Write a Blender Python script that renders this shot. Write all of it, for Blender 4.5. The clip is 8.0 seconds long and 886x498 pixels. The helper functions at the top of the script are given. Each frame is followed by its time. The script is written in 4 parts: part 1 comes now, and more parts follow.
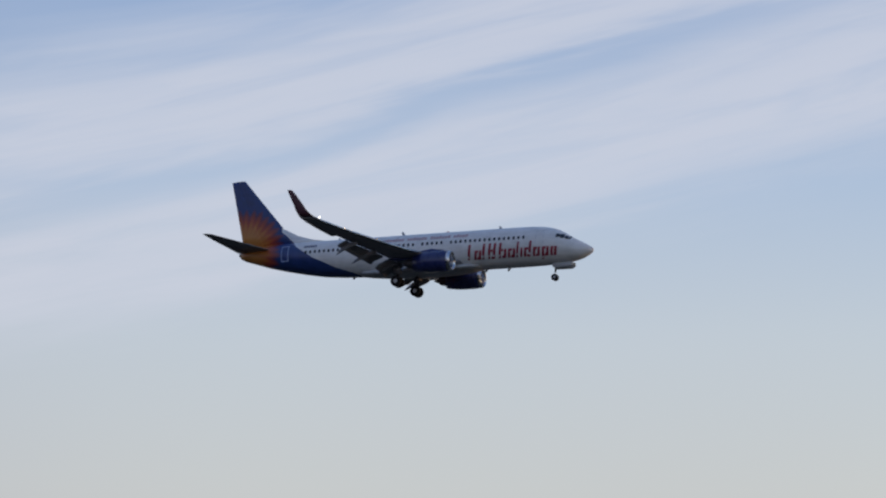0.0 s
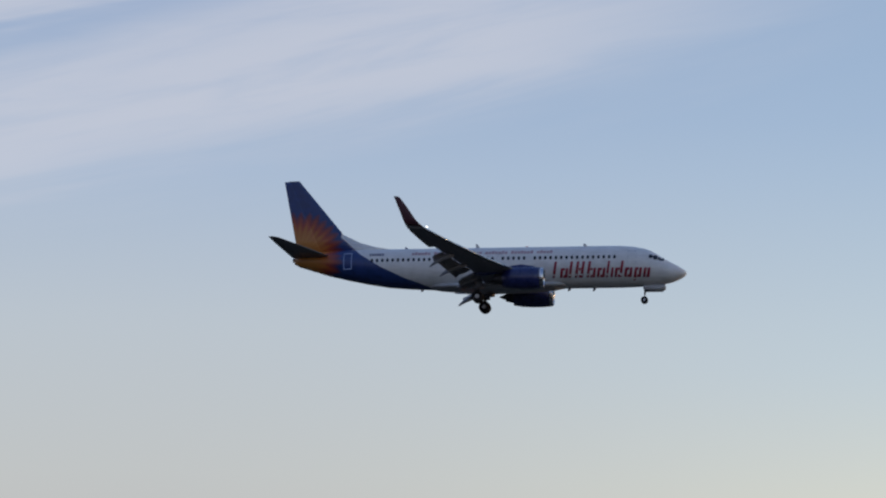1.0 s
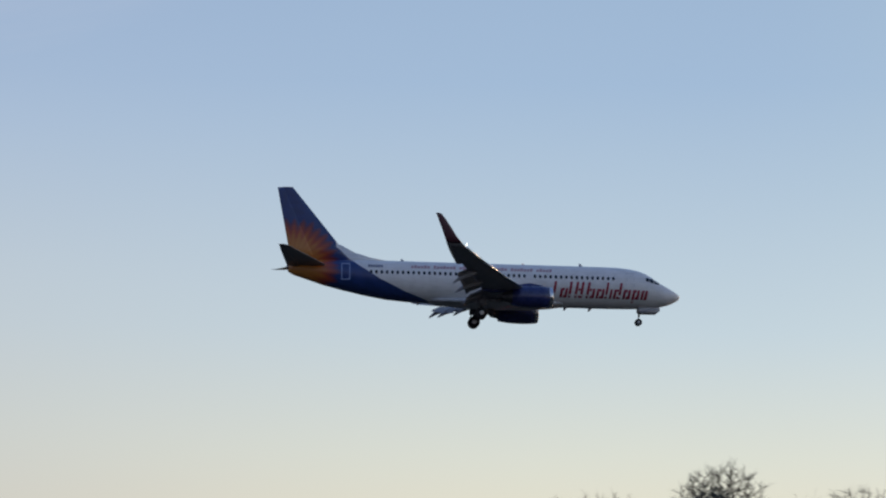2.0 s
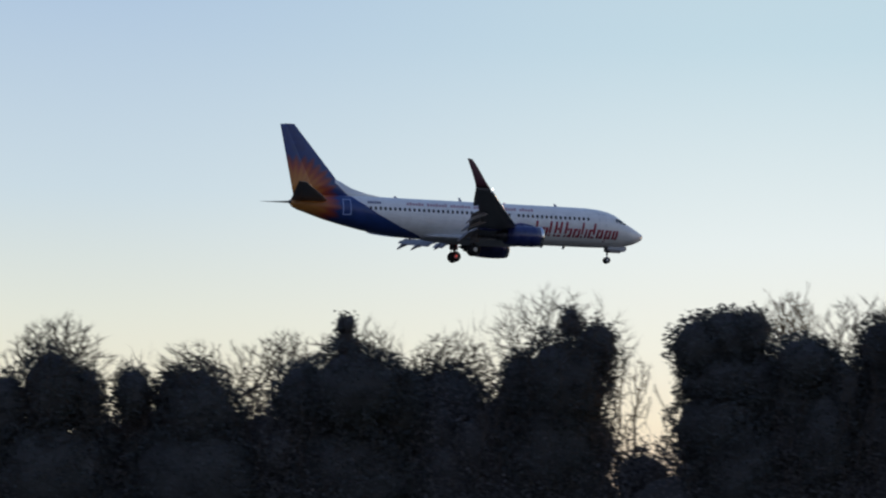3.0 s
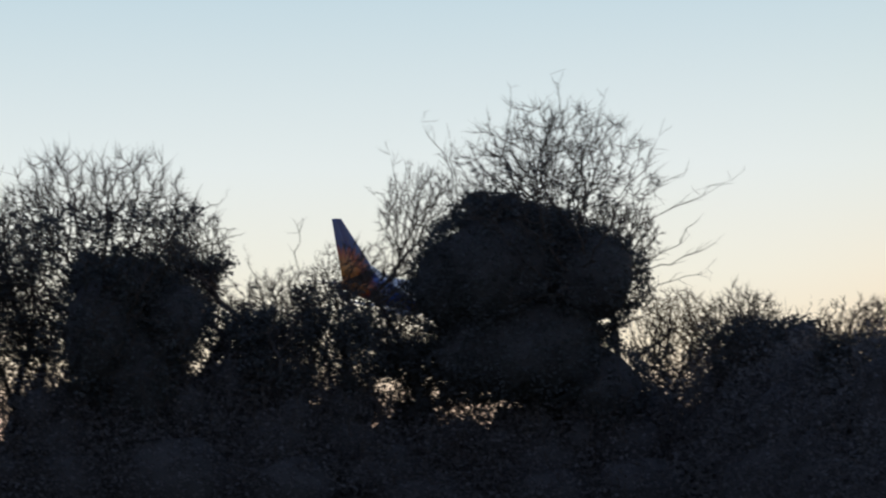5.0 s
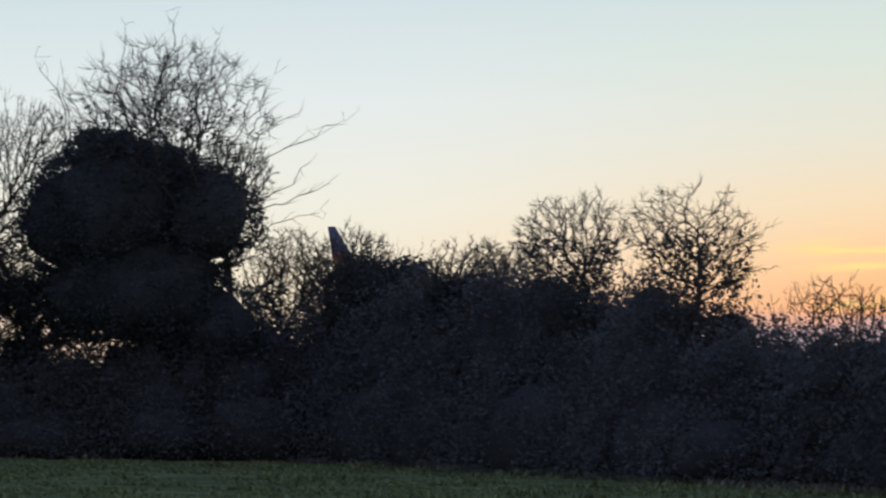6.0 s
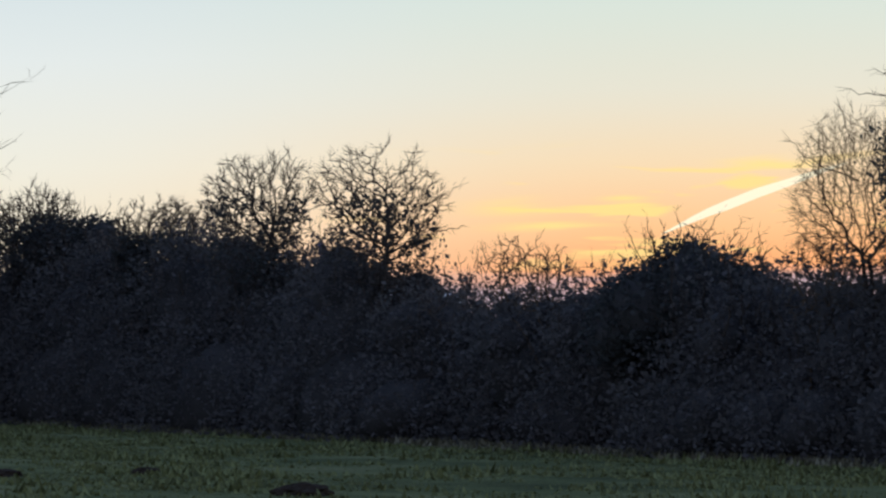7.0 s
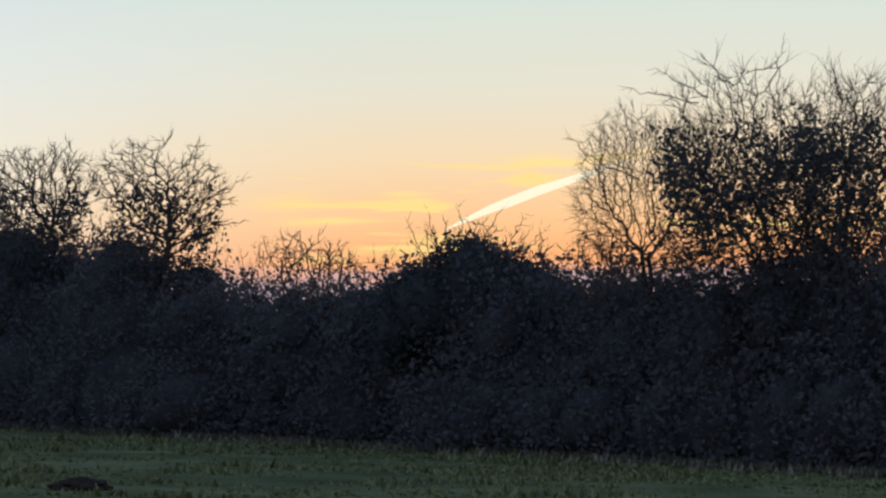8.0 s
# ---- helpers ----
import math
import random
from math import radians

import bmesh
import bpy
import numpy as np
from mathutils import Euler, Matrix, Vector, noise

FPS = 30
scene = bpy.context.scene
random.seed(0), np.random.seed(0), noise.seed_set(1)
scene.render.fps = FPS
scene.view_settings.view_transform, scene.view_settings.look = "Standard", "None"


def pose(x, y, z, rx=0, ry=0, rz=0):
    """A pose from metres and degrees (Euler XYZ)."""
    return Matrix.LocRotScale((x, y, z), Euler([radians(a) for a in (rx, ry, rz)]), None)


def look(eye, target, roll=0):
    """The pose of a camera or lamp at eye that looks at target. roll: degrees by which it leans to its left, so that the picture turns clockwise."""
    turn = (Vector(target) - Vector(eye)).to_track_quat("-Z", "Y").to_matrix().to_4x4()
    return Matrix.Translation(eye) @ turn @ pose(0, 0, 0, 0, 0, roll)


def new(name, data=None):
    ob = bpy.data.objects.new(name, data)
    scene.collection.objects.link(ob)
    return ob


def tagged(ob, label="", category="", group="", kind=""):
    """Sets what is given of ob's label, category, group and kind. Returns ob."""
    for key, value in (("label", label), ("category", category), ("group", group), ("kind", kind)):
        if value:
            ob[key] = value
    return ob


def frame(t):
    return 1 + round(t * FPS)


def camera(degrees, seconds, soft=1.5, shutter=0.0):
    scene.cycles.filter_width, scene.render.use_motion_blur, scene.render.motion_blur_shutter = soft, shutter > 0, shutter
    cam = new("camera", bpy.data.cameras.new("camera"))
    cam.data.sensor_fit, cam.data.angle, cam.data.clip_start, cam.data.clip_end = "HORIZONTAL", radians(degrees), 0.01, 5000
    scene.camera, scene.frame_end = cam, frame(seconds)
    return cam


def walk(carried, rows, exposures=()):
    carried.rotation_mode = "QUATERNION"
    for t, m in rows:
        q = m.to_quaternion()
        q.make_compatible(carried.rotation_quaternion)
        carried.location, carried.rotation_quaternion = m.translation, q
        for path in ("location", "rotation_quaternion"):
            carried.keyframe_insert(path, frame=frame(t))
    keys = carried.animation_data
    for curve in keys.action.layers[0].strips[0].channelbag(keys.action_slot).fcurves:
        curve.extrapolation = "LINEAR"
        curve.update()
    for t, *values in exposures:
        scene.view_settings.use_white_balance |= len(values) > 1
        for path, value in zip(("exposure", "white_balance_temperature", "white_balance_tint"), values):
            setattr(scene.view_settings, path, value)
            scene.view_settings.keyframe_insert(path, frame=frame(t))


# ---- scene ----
EYE = Vector((0.0, 0.0, 1.7))
# seconds, heading clockwise from +y, elevation, roll (degrees)
LOOKS = [
    (0.0, -18.578, 10.754, 0.119),
    (0.5, -13.299, 10.691, 0.378),
    (1.0, -7.020, 10.501, 0.725),
    (2.3, 10.691, 9.021, 0.982),
    (2.5, 13.183, 8.373, 1.038),
    (2.7, 15.857, 7.707, 1.012),
    (3.0, 20.033, 6.956, 0.549),
    (3.2, 22.701, 6.724, 0.428),
    (3.5, 26.202, 6.673, 0.216),
    (4.0, 31.152, 6.487, 0.052),
    (4.3, 33.954, 6.163, -0.107),
    (4.5, 35.784, 5.941, -0.261),
    (5.0, 40.249, 5.408, -0.614),
    (5.2, 41.966, 5.035, -0.686),
    (6.3, 50.029, 3.914, -0.638),
    (6.5, 51.397, 3.761, -0.690),
    (7.0, 54.138, 3.223, -0.918),
    (7.5, 56.652, 2.826, -0.951),
    (8.0, 58.476, 3.070, -0.636),
]


def sight(az, el, roll=0.0):
    a, e = radians(az), radians(el)
    way = Vector((math.sin(a) * math.cos(e), math.cos(a) * math.cos(e), math.sin(e)))
    return look(EYE, EYE + way * 100.0, roll)


cam = camera(17.495, 8.0, soft=2.2, shutter=0.15)
walk(cam, [(t, sight(a, e, r)) for t, a, e, r in LOOKS],
     [(0.0, 0.07), (0.5, 0.03), (1.0, -0.03), (2.5, 0.05), (3.5, 0.14), (4.0, 0.07), (4.5, 0.05), (5.2, 0.06), (6.5, 0.06), (8.0, 0.03)])


# ---- sky, sun ----
SUN_AZ, SUN_EL = 63.0, 1.0


def lin(r, g, b):
    def f(c):
        c /= 255.0
        return c / 12.92 if c <= 0.04045 else ((c + 0.055) / 1.055) ** 2.4
    return (f(r), f(g), f(b), 1.0)


class Nodes:
    """Short hand for building a node tree."""

    def __init__(self, tree):
        self.tree = tree
        tree.nodes.clear()

    def put(self, value, socket):
        if isinstance(value, bpy.types.NodeSocket):
            self.tree.links.new(value, socket)
        elif value is not None:
            socket.default_value = value

    def node(self, kind):
        return self.tree.nodes.new(kind)

    def math(self, op, a, b=None, c=None, clamp=False):
        n = self.node("ShaderNodeMath")
        n.operation, n.use_clamp = op, clamp
        for v, s in zip((a, b, c), n.inputs):
            self.put(v, s)
        return n.outputs[0]

    def ramp(self, value, stops, smooth=False):
        n = self.node("ShaderNodeValToRGB")
        r = n.color_ramp
        r.interpolation = "EASE" if smooth else "LINEAR"
        while len(r.elements) < len(stops):
            r.elements.new(0.5)
        for e, (p, c) in zip(r.elements, stops):
            e.position = p
            e.color = c if len(c) == 4 else (*c, 1.0)
        self.put(value, n.inputs[0])
        return n.outputs[0]

    def mix(self, fac, a, b, blend="MIX"):
        n = self.node("ShaderNodeMix")
        n.data_type, n.blend_type = "RGBA", blend
        self.put(fac, n.inputs[0])
        self.put(a, n.inputs[6])
        self.put(b, n.inputs[7])
        return n.outputs[2]

    def noise(self, vector, scale, detail=4.0, rough=0.55, distortion=0.0):
        n = self.node("ShaderNodeTexNoise")
        self.put(vector, n.inputs["Vector"])
        n.inputs["Scale"].default_value = scale
        n.inputs["Detail"].default_value = detail
        n.inputs["Roughness"].default_value = rough
        n.inputs["Distortion"].default_value = distortion
        return n.outputs[0]

    def span(self, value, lo, hi, a=0.0, b=1.0, smooth=True):
        n = self.node("ShaderNodeMapRange")
        n.interpolation_type = "SMOOTHSTEP" if smooth else "LINEAR"
        for v, s in zip((value, lo, hi, a, b), n.inputs):
            self.put(v, s)
        return n.outputs[0]

    def combine(self, x, y, z):
        n = self.node("ShaderNodeCombineXYZ")
        for v, s in zip((x, y, z), n.inputs):
            self.put(v, s)
        return n.outputs[0]


def grey(v):
    return (v, v, v, 1.0)


def make_world():
    world = bpy.data.worlds.new("evening_sky")
    scene.world = world
    world.use_nodes = True
    n = Nodes(world.node_tree)
    way = n.node("ShaderNodeTexCoord").outputs["Generated"]
    part_xyz = n.node("ShaderNodeSeparateXYZ")
    n.put(way, part_xyz.inputs[0])
    x, y, z = part_xyz.outputs
    el = n.math("MULTIPLY", n.math("ARCSINE", z), 180 / math.pi)
    az = n.math("MULTIPLY", n.math("ARCTAN2", x, y), 180 / math.pi)
    up = n.math("DIVIDE", el, 90.0, clamp=True)          # 0 at the horizon, 1 overhead

    def column(stops):
        return n.ramp(up, [(e / 90.0, c) for e, c in stops])

    # three headings: dull and hazy, clear, and toward the sunset
    hazy = column([(0, lin(196, 184, 172)), (6, lin(196, 200, 201)), (9, lin(190, 200, 210)), (12, lin(172, 190, 214)),
                   (16, lin(148, 171, 206)), (35, lin(105, 132, 176)), (90, lin(70, 98, 150))])
    clear = column([(0, lin(242, 216, 184)), (3.5, lin(236, 226, 200)), (5.5, lin(222, 225, 213)), (8.0, lin(198, 214, 223)),
                    (13.0, lin(164, 189, 217)), (35, lin(105, 132, 176)), (90, lin(70, 98, 150))])
    bright = column([(0, lin(206, 166, 152)), (1.8, lin(234, 198, 174)), (3.4, lin(243, 230, 204)), (5.0, lin(237, 236, 223)), (7.0, lin(226, 234, 234)),
                     (11.0, lin(190, 213, 224)), (35, lin(105, 132, 176)), (90, lin(70, 98, 150))])
    sunset = column([(0, lin(236, 156, 108)), (2.6, lin(252, 168, 112)), (3.6, lin(252, 200, 148)), (4.8, lin(243, 219, 182)),
                     (6.2, lin(227, 226, 210)), (8.0, lin(213, 227, 219)), (12.0, lin(186, 209, 224)), (35, lin(105, 132, 176)), (90, lin(70, 98, 150))])
    sky = n.mix(n.span(az, -14.0, 12.0), hazy, clear)
    sky = n.mix(n.span(az, 12.0, 27.0), sky, bright)
    sky = n.mix(n.span(az, 45.0, 58.5), sky, sunset)
    # away from the sunset the sky falls to a dim dusk blue
    dusk = column([(0, lin(150, 146, 160)), (8, lin(158, 164, 186)), (30, lin(128, 148, 186)), (90, lin(70, 98, 150))])
    s = math.sin(radians(SUN_AZ)), math.cos(radians(SUN_AZ))
    toward = n.math("ADD", n.math("MULTIPLY", x, s[0]), n.math("MULTIPLY", y, s[1]))
    sky = n.mix(n.span(toward, 0.10, -0.45), sky, dusk)

    # high thin cloud in long slanting bands with a clear lane between them
    slant = n.math("SUBTRACT", el, n.math("MULTIPLY", az, 0.22))
    streak = n.noise(n.combine(n.math("MULTIPLY", az, 0.06), n.math("MULTIPLY", slant, 0.42), 3.7), 1.0, 5.0, 0.55, 0.7)
    wisp = n.noise(n.combine(n.math("MULTIPLY", az, 0.13), n.math("MULTIPLY", slant, 1.25), 9.1), 1.0, 5.0, 0.6, 0.5)
    band = n.math("ADD", slant, n.math("ADD", n.math("MULTIPLY", n.math("SUBTRACT", streak, 0.5), 3.2), n.math("MULTIPLY", n.math("SUBTRACT", wisp, 0.5), 1.3)))
    lane = n.math("DIVIDE", n.math("SUBTRACT", band, 17.55), 0.42)
    lane = n.math("POWER", 2.718, n.math("MULTIPLY", n.math("MULTIPLY", lane, lane), -1.0))
    cover = n.math("MULTIPLY", n.span(band, 13.6, 16.2), n.span(band, 20.9, 19.4))
    cover = n.math("MULTIPLY", cover, n.math("SUBTRACT", 1.0, n.math("MULTIPLY", lane, n.span(az, -9.0, -15.0, 0.15, 0.8))))
    cover = n.math("MULTIPLY", cover, n.math("MULTIPLY", n.span(az, 4.0, -7.0), n.span(wisp, 0.25, 0.6, 0.55, 1.0)))
    sky = n.mix(n.math("MULTIPLY", cover, 0.76), sky, lin(203, 207, 220))
    # small glowing bars of cloud low over the sunset, and a blue-grey bank under them
    bars = n.noise(n.combine(n.math("MULTIPLY", az, 0.32), n.math("MULTIPLY", el, 2.6), 1.3), 1.0, 3.0, 0.5, 0.4)
    glow = n.math("MULTIPLY", n.span(bars, 0.55, 0.66), n.math("MULTIPLY", n.span(az, 51.0, 55.0),
                  n.math("MULTIPLY", n.span(el, 2.6, 3.2), n.span(el, 5.4, 4.4))))
    sky = n.mix(n.math("MULTIPLY", glow, 0.9), sky, lin(255, 226, 146))
    # three longer streaks of lit cloud
    for a, e, w, h in ((56.3, 3.62, 1.0, 0.075), (57.75, 4.15, 0.42, 0.055), (60.6, 4.80, 0.75, 0.075), (55.4, 4.0, 0.8, 0.16)):
        da = n.math("DIVIDE", n.math("SUBTRACT", az, a), w)
        de = n.math("DIVIDE", n.math("ADD", n.math("SUBTRACT", el, e), n.math("MULTIPLY", n.math("SUBTRACT", bars, 0.5), 0.45)), h)
        lit = n.math("POWER", 2.718, n.math("MULTIPLY", n.math("ADD", n.math("MULTIPLY", da, da), n.math("MULTIPLY", de, de)), -1.0))
        sky = n.mix(n.math("MULTIPLY", lit, 0.85 if h < 0.1 else 0.5), sky, lin(255, 228, 148))
    bank = n.math("MULTIPLY", n.span(n.math("ADD", el, n.math("MULTIPLY", bars, 0.9)), 3.35, 2.75), n.span(az, 46.0, 53.0))
    sky = n.mix(n.math("MULTIPLY", bank, 0.85), sky, lin(168, 164, 184))

    air = n.node("ShaderNodeTexSky")
    air.sky_type, air.sun_disc = "NISHITA", False
    air.sun_elevation, air.sun_rotation = radians(SUN_EL), radians(SUN_AZ)
    air.air_density, air.dust_density = 1.0, 2.0
    back = n.node("ShaderNodeBackground")
    n.put(sky, back.inputs[0])
    back.inputs[1].default_value = 0.97
    back_air = n.node("ShaderNodeBackground")
    n.put(air.outputs[0], back_air.inputs[0])
    back_air.inputs[1].default_value = 0.004
    add = n.node("ShaderNodeAddShader")
    n.put(back.outputs[0], add.inputs[0])
    n.put(back_air.outputs[0], add.inputs[1])
    out = n.node("ShaderNodeOutputWorld")
    n.put(add.outputs[0], out.inputs[0])


make_world()
sun = new("sun", bpy.data.lights.new("sun", "SUN"))
sun.data.energy, sun.data.angle, sun.data.color = 0.6, radians(0.6), (1.0, 0.62, 0.34)
sun.matrix_basis = look((0, 0, 0), (-math.sin(radians(SUN_AZ)), -math.cos(radians(SUN_AZ)), -math.tan(radians(SUN_EL))))


# ---- materials ----
def surface(name, color, rough=0.6, metal=0.0, vary=0.25, scale=3.0, bump=0.0, fine=40.0, coat=0.0, island=False, thin=0.0):
    """Paint, bark or leaf: a base colour with variation at two scales and a fine relief."""
    m = bpy.data.materials.new(name)
    m.use_nodes = True
    n = Nodes(m.node_tree)
    p = n.node("ShaderNodeBsdfPrincipled")
    at = n.node("ShaderNodeTexCoord").outputs["Object"]
    big, small = n.noise(at, scale, 3.0), n.noise(at, fine, 4.0)
    f = n.math("ADD", n.math("MULTIPLY", big, 0.6), n.math("MULTIPLY", small, 0.4))
    if island:
        geo = n.node("ShaderNodeNewGeometry").outputs["Random Per Island"]
        f = n.math("ADD", n.math("MULTIPLY", f, 0.5), n.math("MULTIPLY", geo, 0.5))
    lo = tuple(c * (1 - vary) for c in color[:3])
    hi = tuple(min(1.0, c * (1 + vary)) for c in color[:3])
    n.put(n.ramp(f, [(0.3, lo), (0.7, hi)]), p.inputs["Base Color"])
    n.put(n.span(f, 0.3, 0.7, max(0.02, rough - 0.08), min(1.0, rough + 0.08)), p.inputs["Roughness"])
    p.inputs["Metallic"].default_value = metal
    p.inputs["Coat Weight"].default_value = coat
    if rough >= 0.8:
        p.inputs["Specular IOR Level"].default_value = 0.12
    if bump:
        b = n.node("ShaderNodeBump")
        b.inputs["Strength"].default_value = bump
        b.inputs["Distance"].default_value = 0.02
        n.put(small, b.inputs["Height"])
        n.put(b.outputs[0], p.inputs["Normal"])
    shader = p.outputs[0]
    if thin:
        # a leaf lets part of the light through
        through_leaf = n.node("ShaderNodeBsdfTranslucent")
        n.put(n.ramp(f, [(0.3, lo), (0.7, hi)]), through_leaf.inputs[0])
        both = n.node("ShaderNodeMixShader")
        both.inputs[0].default_value = thin
        n.put(shader, both.inputs[1])
        n.put(through_leaf.outputs[0], both.inputs[2])
        shader = both.outputs[0]
    out = n.node("ShaderNodeOutputMaterial")
    n.put(shader, out.inputs[0])
    return m


def glowing(name, color, strength):
    m = bpy.data.materials.new(name)
    m.use_nodes = True
    n = Nodes(m.node_tree)
    e = n.node("ShaderNodeEmission")
    e.inputs[0].default_value = (*color, 1.0)
    e.inputs[1].default_value = strength
    n.put(e.outputs[0], n.node("ShaderNodeOutputMaterial").inputs[0])
    return m


def livery():
    """White body, blue tail with an orange sunburst, in the aircraft's own space (x forward from the nose)."""
    m = bpy.data.materials.new("livery_paint")
    m.use_nodes = True
    n = Nodes(m.node_tree)
    at = n.node("ShaderNodeTexCoord").outputs["Object"]
    sep = n.node("ShaderNodeSeparateXYZ")
    n.put(at, sep.inputs[0])
    aft, z = n.math("MULTIPLY", sep.outputs[0], -1.0), sep.outputs[2]
    # the edge of the blue: how far aft it begins at each height
    hgt = n.span(z, -2.2, 3.2, smooth=False)
    edge = n.ramp(hgt, [(0.0, grey(0.235)), (0.2, grey(0.268)), (0.407, grey(0.292)), (0.648, grey(0.312)), (0.93, grey(0.328)), (1.0, grey(0.333))])
    blue = n.math("GREATER_THAN", aft, n.math("MULTIPLY", edge, 100.0))
    dirt = n.noise(at, 1.3, 5.0)
    grain = n.noise(n.combine(n.math("MULTIPLY", aft, 0.3), sep.outputs[1], n.math("MULTIPLY", z, 3.0)), 2.0, 4.0)
    white = n.mix(n.span(n.math("ADD", n.math("MULTIPLY", dirt, 0.5), n.math("MULTIPLY", grain, 0.5)), 0.35, 0.7), (0.80, 0.80, 0.80, 1), (0.66, 0.66, 0.66, 1))
    navy = n.mix(n.span(dirt, 0.3, 0.7), (0.014, 0.040, 0.155, 1), (0.020, 0.052, 0.205, 1))
    # sunburst with uneven rays
    dx, dz = n.math("SUBTRACT", aft, 37.6), n.math("SUBTRACT", z, 1.25)
    r = n.math("SQRT", n.math("ADD", n.math("MULTIPLY", dx, dx), n.math("MULTIPLY", dz, dz)))
    turn = n.math("ARCTAN2", dz, dx)
    rays = n.math("PINGPONG", n.math("MULTIPLY", turn, 5.2), 0.5)
    uneven = n.noise(n.combine(n.math("MULTIPLY", turn, 2.2), 0.0, 4.0), 1.0, 2.0)
    reach = n.math("SUBTRACT", r, n.math("ADD", n.math("MULTIPLY", rays, 1.15), n.math("ADD", n.math("MULTIPLY", uneven, 1.2), n.math("MULTIPLY", grain, 0.5))))
    ring = n.ramp(n.span(reach, 0.6, 3.4, smooth=False),
                  [(0.0, (0.50, 0.21, 0.045)), (0.38, (0.44, 0.14, 0.03)), (0.62, (0.34, 0.06, 0.03)), (0.84, (0.16, 0.035, 0.06)), (1.0, (0.018, 0.045, 0.18))])
    tail = n.mix(n.math("LESS_THAN", reach, 3.4), navy, ring)
    p = n.node("ShaderNodeBsdfPrincipled")
    n.put(n.mix(blue, white, tail), p.inputs["Base Color"])
    n.put(n.span(dirt, 0.3, 0.7, 0.28, 0.42), p.inputs["Roughness"])
    p.inputs["Coat Weight"].default_value = 0.15
    n.put(p.outputs[0], n.node("ShaderNodeOutputMaterial").inputs[0])
    return m


LIVERY = livery()
WING_GREY = surface("wing_grey_paint", (0.21, 0.215, 0.24), 0.42, 0.0, 0.15, 0.8, fine=12)
FLAP_GREY = surface("flap_grey_paint", (0.18, 0.185, 0.205), 0.45, 0.0, 0.2, 1.5, fine=15)
NACELLE_BLUE = surface("nacelle_blue_paint", (0.020, 0.030, 0.13), 0.30, 0.0, 0.2, 1.0, coat=0.3)
WINGLET_RED = surface("winglet_red_paint", (0.085, 0.03, 0.045), 0.4, 0.0, 0.2, 1.0)
BARE_METAL = surface("polished_metal", (0.75, 0.75, 0.76), 0.22, 1.0, 0.1, 2.0)
DARK_METAL = surface("dark_metal", (0.10, 0.10, 0.11), 0.45, 0.8, 0.25, 4.0)
TYRE = surface("tyre_rubber", (0.025, 0.025, 0.027), 0.85, 0.0, 0.25, 8.0, bump=0.2)
GLASS_DARK = surface("dark_window_glass", (0.02, 0.025, 0.035), 0.12, 0.0, 0.1, 1.0)
TITLE_RED = surface("title_red_paint", (0.31, 0.022, 0.040), 0.38, 0.0, 0.1, 1.0)
SLOGAN_RED = surface("slogan_faded_red_paint", (0.48, 0.30, 0.34), 0.4, 0.0, 0.1, 1.0)
REG_BLUE = surface("registration_dark_paint", (0.10, 0.11, 0.2), 0.4, 0.0, 0.1, 1.0)
LINE_PALE = surface("door_line_pale_paint", (0.30, 0.36, 0.55), 0.4, 0.0, 0.1, 1.0)
LINE_GREY = surface("door_line_grey_paint", (0.42, 0.43, 0.46), 0.4, 0.0, 0.1, 1.0)
BEACON_RED = surface("beacon_red_glass", (0.35, 0.01, 0.01), 0.15, 0.0, 0.1, 1.0)
BEACON_GLOW = glowing("beacon_red_glow", (1.0, 0.04, 0.025), 40.0)
LAMP_WHITE = glowing("position_lamp_white", (1.0, 0.96, 0.9), 5.0)


def part(name, bm, material, parent, label="", smooth=True):
    me = bpy.data.meshes.new(name)
    bmesh.ops.recalc_face_normals(bm, faces=bm.faces)
    bm.to_mesh(me)
    bm.free()
    for p in me.polygons:
        p.use_smooth = smooth
    for m in material if isinstance(material, (list, tuple)) else [material]:
        me.materials.append(m)
    ob = new(name, me)
    ob.parent = parent
    return tagged(ob, label)


def loft(bm, rings, closed_ends=True):
    """Skin a row of rings, each a list of points of one length."""
    vs = [[bm.verts.new(p) for p in ring] for ring in rings]
    k = len(vs[0])
    for a, b in zip(vs, vs[1:]):
        for i in range(k):
            j = (i + 1) % k
            bm.faces.new((a[i], a[j], b[j], b[i]))
    if closed_ends:
        bm.faces.new(vs[0][::-1])
        bm.faces.new(vs[-1])
    return bm


def tube(bm, a, b, ra, rb, k=10):
    a, b = Vector(a), Vector(b)
    d = (b - a).normalized()
    s = d.orthogonal().normalized()
    t = d.cross(s)
    ring = lambda c, r: [c + (s * math.cos(2 * math.pi * i / k) + t * math.sin(2 * math.pi * i / k)) * r for i in range(k)]
    return loft(bm, [ring(a, ra), ring(b, rb)])


def turned(bm, profile, axis_at, k=32, direction="X"):
    """A body of revolution: profile of (along, radius); x is the axis (or y)."""
    rings = []
    for x, r in profile:
        ring = []
        for i in range(k):
            a = 2 * math.pi * i / k
            p = (x, r * math.cos(a), r * math.sin(a)) if direction == "X" else (r * math.cos(a), x, r * math.sin(a))
            ring.append(Vector(p) + Vector(axis_at))
        rings.append(ring)
    return loft(bm, rings)


